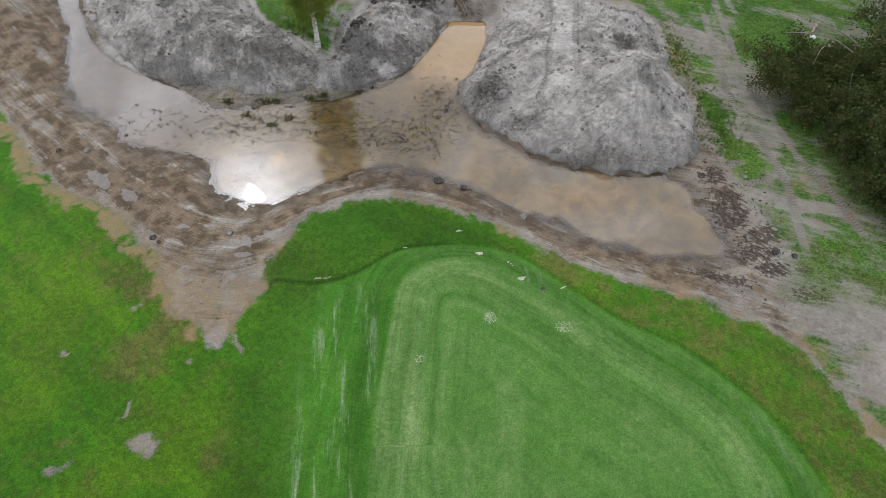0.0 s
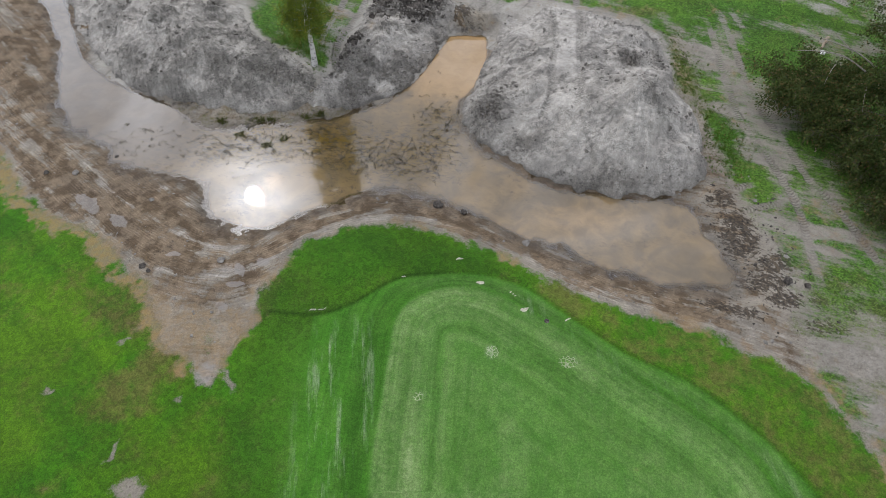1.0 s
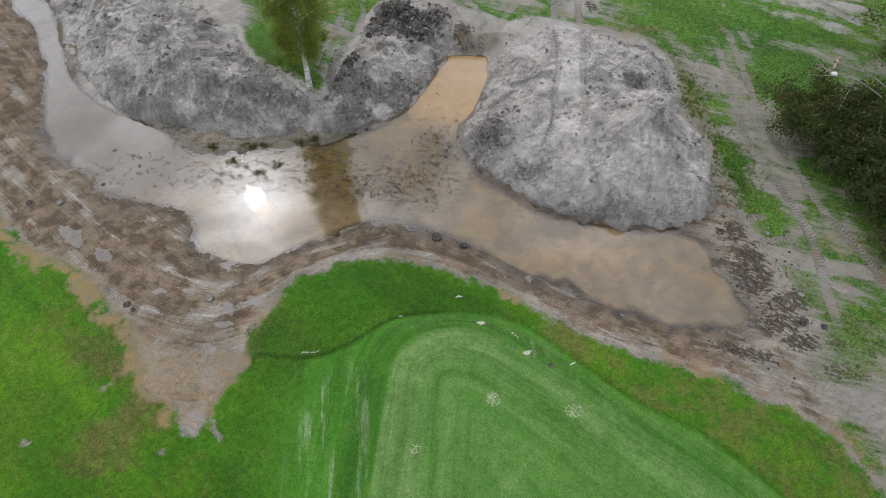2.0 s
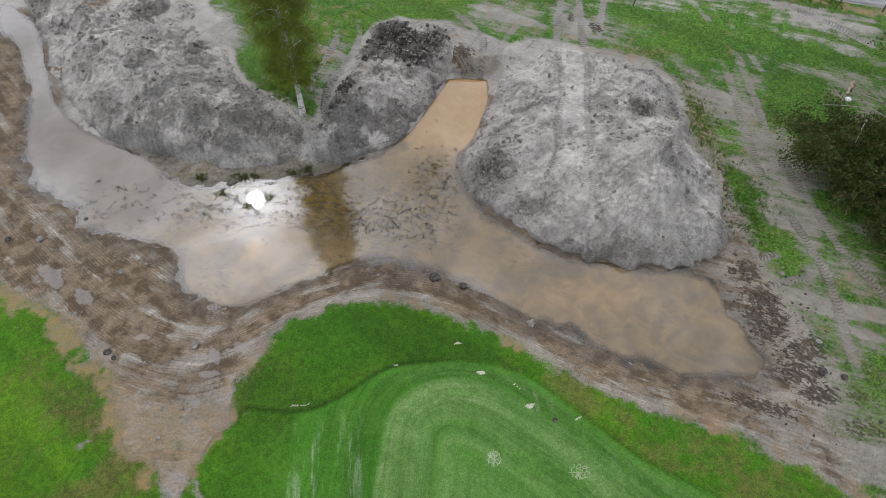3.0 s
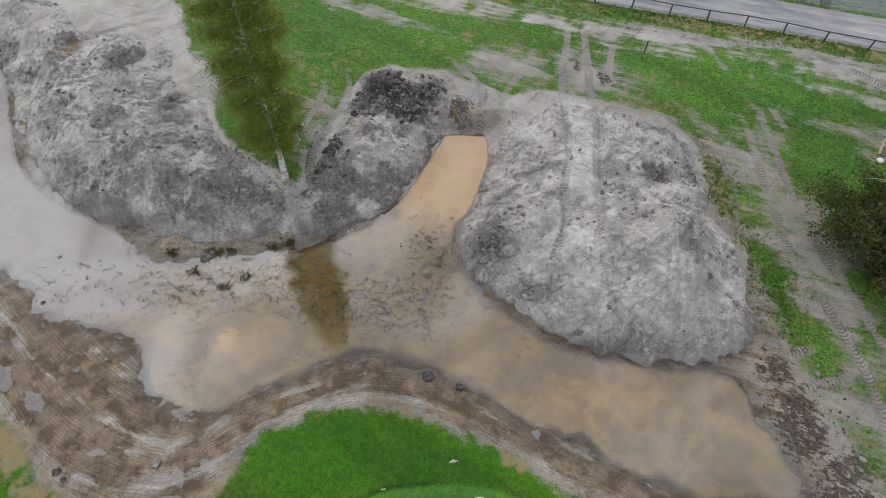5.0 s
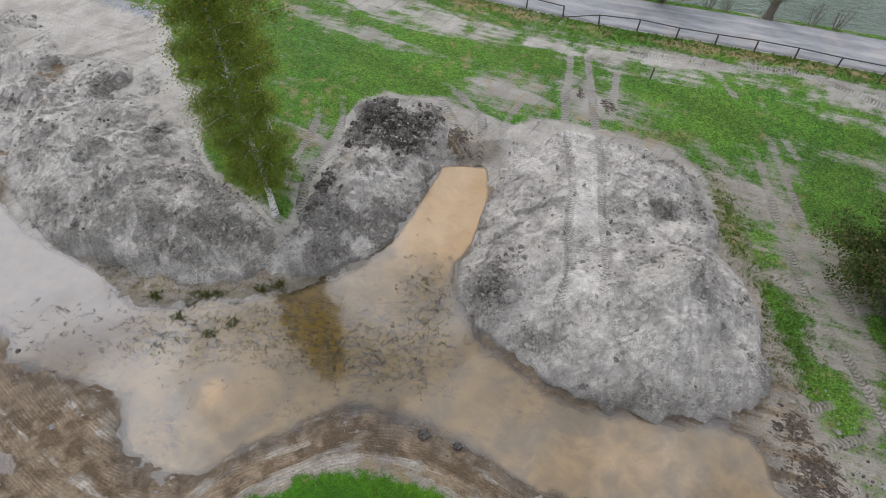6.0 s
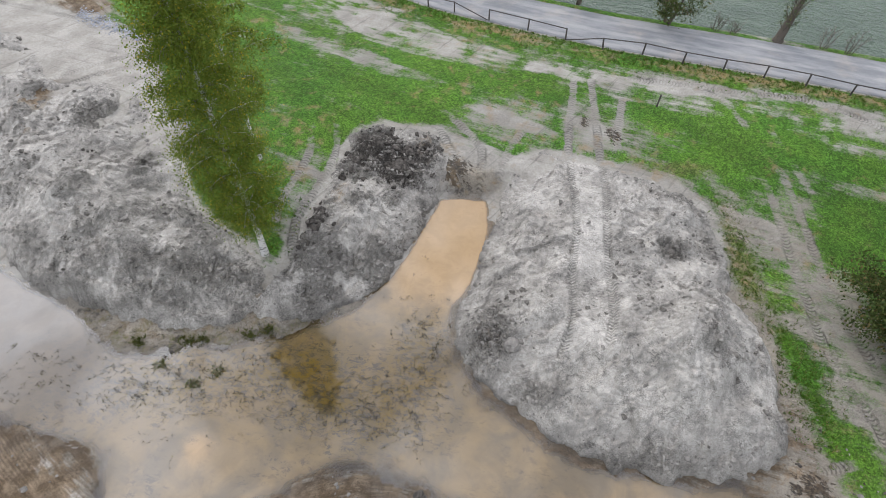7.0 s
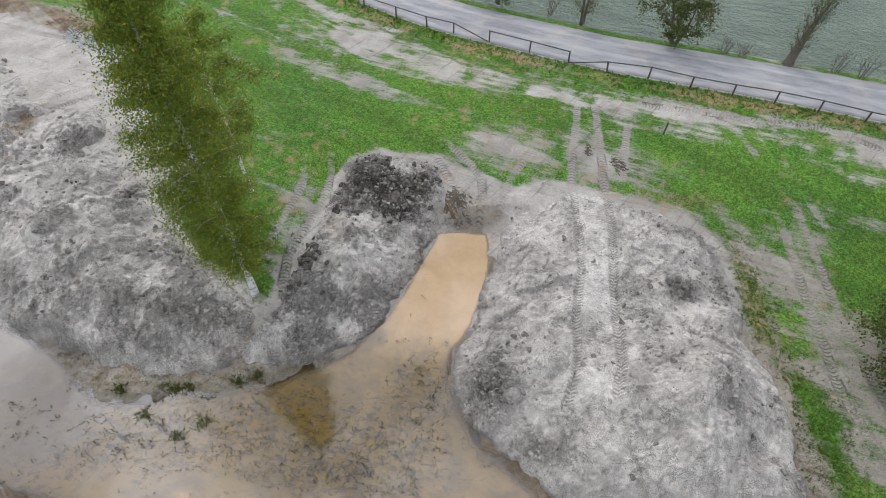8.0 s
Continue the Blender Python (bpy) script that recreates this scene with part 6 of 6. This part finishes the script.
# ---- fence along the lane ----
def bm_post(bm, base, head, wide, round_top=True):
    """A squared post with worn, bevelled edges from base to head."""
    made = bmesh.ops.create_cube(bm, size=1.0)
    length = (Vector(head) - Vector(base)).length
    turn = (Vector(head) - Vector(base)).to_track_quat("Z", "Y").to_matrix().to_4x4()
    m = Matrix.Translation((Vector(base) + Vector(head)) / 2) @ turn @ Matrix.Diagonal((wide, wide, length, 1))
    bmesh.ops.transform(bm, matrix=m, verts=made["verts"])
    bmesh.ops.bevel(bm, geom=bm.edges[:], offset=wide * 0.18, segments=1, affect="EDGES")


def part(name, bm, material, parent, label=""):
    me = bpy.data.meshes.new(name)
    bm.to_mesh(me)
    bm.free()
    me.materials.append(material)
    ob = new(name, me)
    ob.parent = parent
    if label:
        ob["label"] = label
    return ob


FENCE_POSTS = [(-8.4, 64.9), (-5.6, 62.8), (-3.0, 61.2), (-0.6, 59.9), (1.4, 59.0), (4.0, 57.8), (6.8, 56.5), (9.45, 55.2), (11.95, 54.0), (14.6, 53.3), (17.2, 52.3), (19.75, 51.4), (22.25, 50.6), (24.7, 49.65), (27.2, 48.65), (29.8, 47.6), (32.5, 46.4)]
FALLEN = {4: (0, 1), 7: (1, 0)}


def build_fence():
    rng = np.random.RandomState(61)
    top = holder("fence", 9.45, 55.2, 1.9, "low dark wooden rail fence beside the lane, with two dropped rails", "fence")
    heads = []
    for x, y in FENCE_POSTS:
        z = float(ground_at(x, y)[0])
        base = Vector((x - 9.45, y - 55.2, z - 1.9 - 0.2))
        head = base + Vector((rng.normal(0, 0.05), rng.normal(0, 0.05), 1.12))
        heads.append((base + Vector((0, 0, 0.22)), head))
        bm = bmesh.new()
        bm_post(bm, base, head, 0.1)
        part("post", bm, IRON, top)
    for i in range(len(heads) - 1):
        a, b = heads[i][1] + Vector((0, 0, -0.04)), heads[i + 1][1] + Vector((0, 0, -0.04))
        if i in FALLEN:
            one, other = FALLEN[i]
            a, b = (heads[i][0] if one else a), (heads[i + 1][0] if other else b)
        bm = bmesh.new()
        bm_post(bm, a, b, 0.065)
        part("rail", bm, IRON, top)


build_fence()


def stick(name, a, b, r, material, label, category, bend=0.04, seed=0):
    rng = np.random.RandomState(seed)
    a, b = np.array(a, float), np.array(b, float)
    a[2] += float(ground_at(a[0], a[1])[0])
    b[2] += float(ground_at(b[0], b[1])[0])
    pts = np.linspace(a, b, 6) + rng.normal(0, bend, (6, 3)) * [1, 1, 0.2]
    V, F = tube(pts, np.linspace(r, r * 0.75, 6), 7)
    bm = bmesh.new()
    vs = [bm.verts.new(v) for v in V]
    for f in F:
        bm.faces.new([vs[i] for i in f])
    bm.faces.new(vs[:7][::-1])
    bm.faces.new(vs[-7:])
    me = bpy.data.meshes.new(name)
    bm.to_mesh(me)
    bm.free()
    me.materials.append(material)
    return tagged(new(name, me), label, category)


def lone_post():
    z = float(ground_at(14.55, 48.0)[0])
    bm = bmesh.new()
    bm_post(bm, (0, 0, -0.2), (0.06, 0.02, 0.95), 0.09)
    me = bpy.data.meshes.new("wooden_post")
    bm.to_mesh(me)
    bm.free()
    me.materials.append(IRON)
    ob = tagged(new("wooden_post", me), "short dark wooden post alone on the grass", "post")
    ob.location = (14.55, 48.0, z)


lone_post()
stick("log", (28.3, 39.9, 0.1), (27.5, 38.7, 0.1), 0.1, WOOD, "short barked log lying on bare ground", "log", seed=1)
stick("pale_stick", (23.5, 28.8, 0.04), (23.05, 28.1, 0.04), 0.04, WOOD, "pale peeled stick on the grass", "stick", seed=2)
stick("driftwood", (-12.75, 24.35, 0.03), (-12.2, 24.5, 0.05), 0.05, GREY_BARK, "dark stub of driftwood in the flood water", "wood", seed=3)
stick("driftwood", (-10.65, 23.2, 0.02), (-10.35, 23.3, 0.04), 0.05, GREY_BARK, "dark stub of driftwood in the flood water", "wood", seed=4)
stick("thin_stick", (-13.1, 49.5, 0.03), (-12.4, 51.3, 0.35), 0.03, WOOD, "pale thin stick propped in the grass", "stick", seed=5)


def lump(name, x, y, r, material, label, category, seed, flat=0.7, sink=0.2):
    """One knobbly lump with a broken surface."""
    rng = np.random.RandomState(seed)
    bm = bmesh.new()
    bmesh.ops.create_icosphere(bm, subdivisions=3, radius=r)
    for v in bm.verts:
        q = v.co / r
        v.co *= 1 + 0.32 * noise.noise(q * 1.6 + Vector((seed, 0, 0))) + 0.14 * noise.noise(q * 4.5 + Vector((0, seed, 0)))
        v.co.z *= flat
    me = bpy.data.meshes.new(name)
    bm.to_mesh(me)
    bm.free()
    me.materials.append(material)
    ob = tagged(new(name, me), label, category)
    ob.location = (x, y, float(ground_at(x, y)[0]) + r * flat * (1 - sink) * 0.6)
    return ob


lump("white_scrap", 27.4, 38.25, 0.2, WHITE, "crumpled white scrap lying by the felled tree", "litter", 71, 0.6)
for k, (x, y, r) in enumerate([(-22.3, 26.4, 0.18), (-24.1, 26.4, 0.15), (-20.6, 28.2, 0.14), (-17.0, 24.2, 0.13), (-16.0, 19.4, 0.18), (-15.6, 19.1, 0.12), (-11.9, 19.8, 0.2), (-0.3, 24.0, 0.28), (1.2, 23.5, 0.18), (4.6, 21.2, 0.2), (17.9, 18.4, 0.22), (18.8, 18.1, 0.16), (18.0, 24.0, 0.12)]):
    lump("mud_clod", x, y, r, PEAT if k % 3 else CLOD, "dark mud clod lying on the graded bank", "soil clod", 80 + k)
for k, (x, y, r) in enumerate([(-2.0, 42.3, 0.55), (-3.3, 43.6, 0.35), (-1.4, 43.4, 0.32), (-4.3, 44.4, 0.4)]):
    ob = lump("peat_block", x, y, r, PEAT, "large dark peat block on the heap's crest", "soil clod", 100 + k)
    ob.location.z = float(middle(np.array([x]), np.array([y]))[0][0]) + 0.1
ob = lump("soil_block", 3.9, 30.6, 0.42, CLOD, "grey broken soil slab leaning on the heap", "soil clod", 110)
ob.location.z = float(east(np.array([3.9]), np.array([30.6]))[0][0]) + 0.12


def hole_cup(x, y):
    """The practice hole: a dark liner ring set into the turf."""
    top = holder("golf_hole", x, y, float(ground_at(x, y)[0]) - 0.05, "dark cup hole with a worn rim in the putting turf", "golf hole")
    V, F = tube([(0, 0, 0.0), (0, 0, 0.035)], [0.13, 0.12], 16)
    v2, f2 = tube([(0, 0, 0.035), (0, 0, 0.02), (0, 0, 0.01)], [0.12, 0.09, 0.002], 16)
    V, F = join([(V, F), (v2, f2)])
    quick("cup_rim", V, F, PEAT, top)


hole_cup(5.2, 16.1)
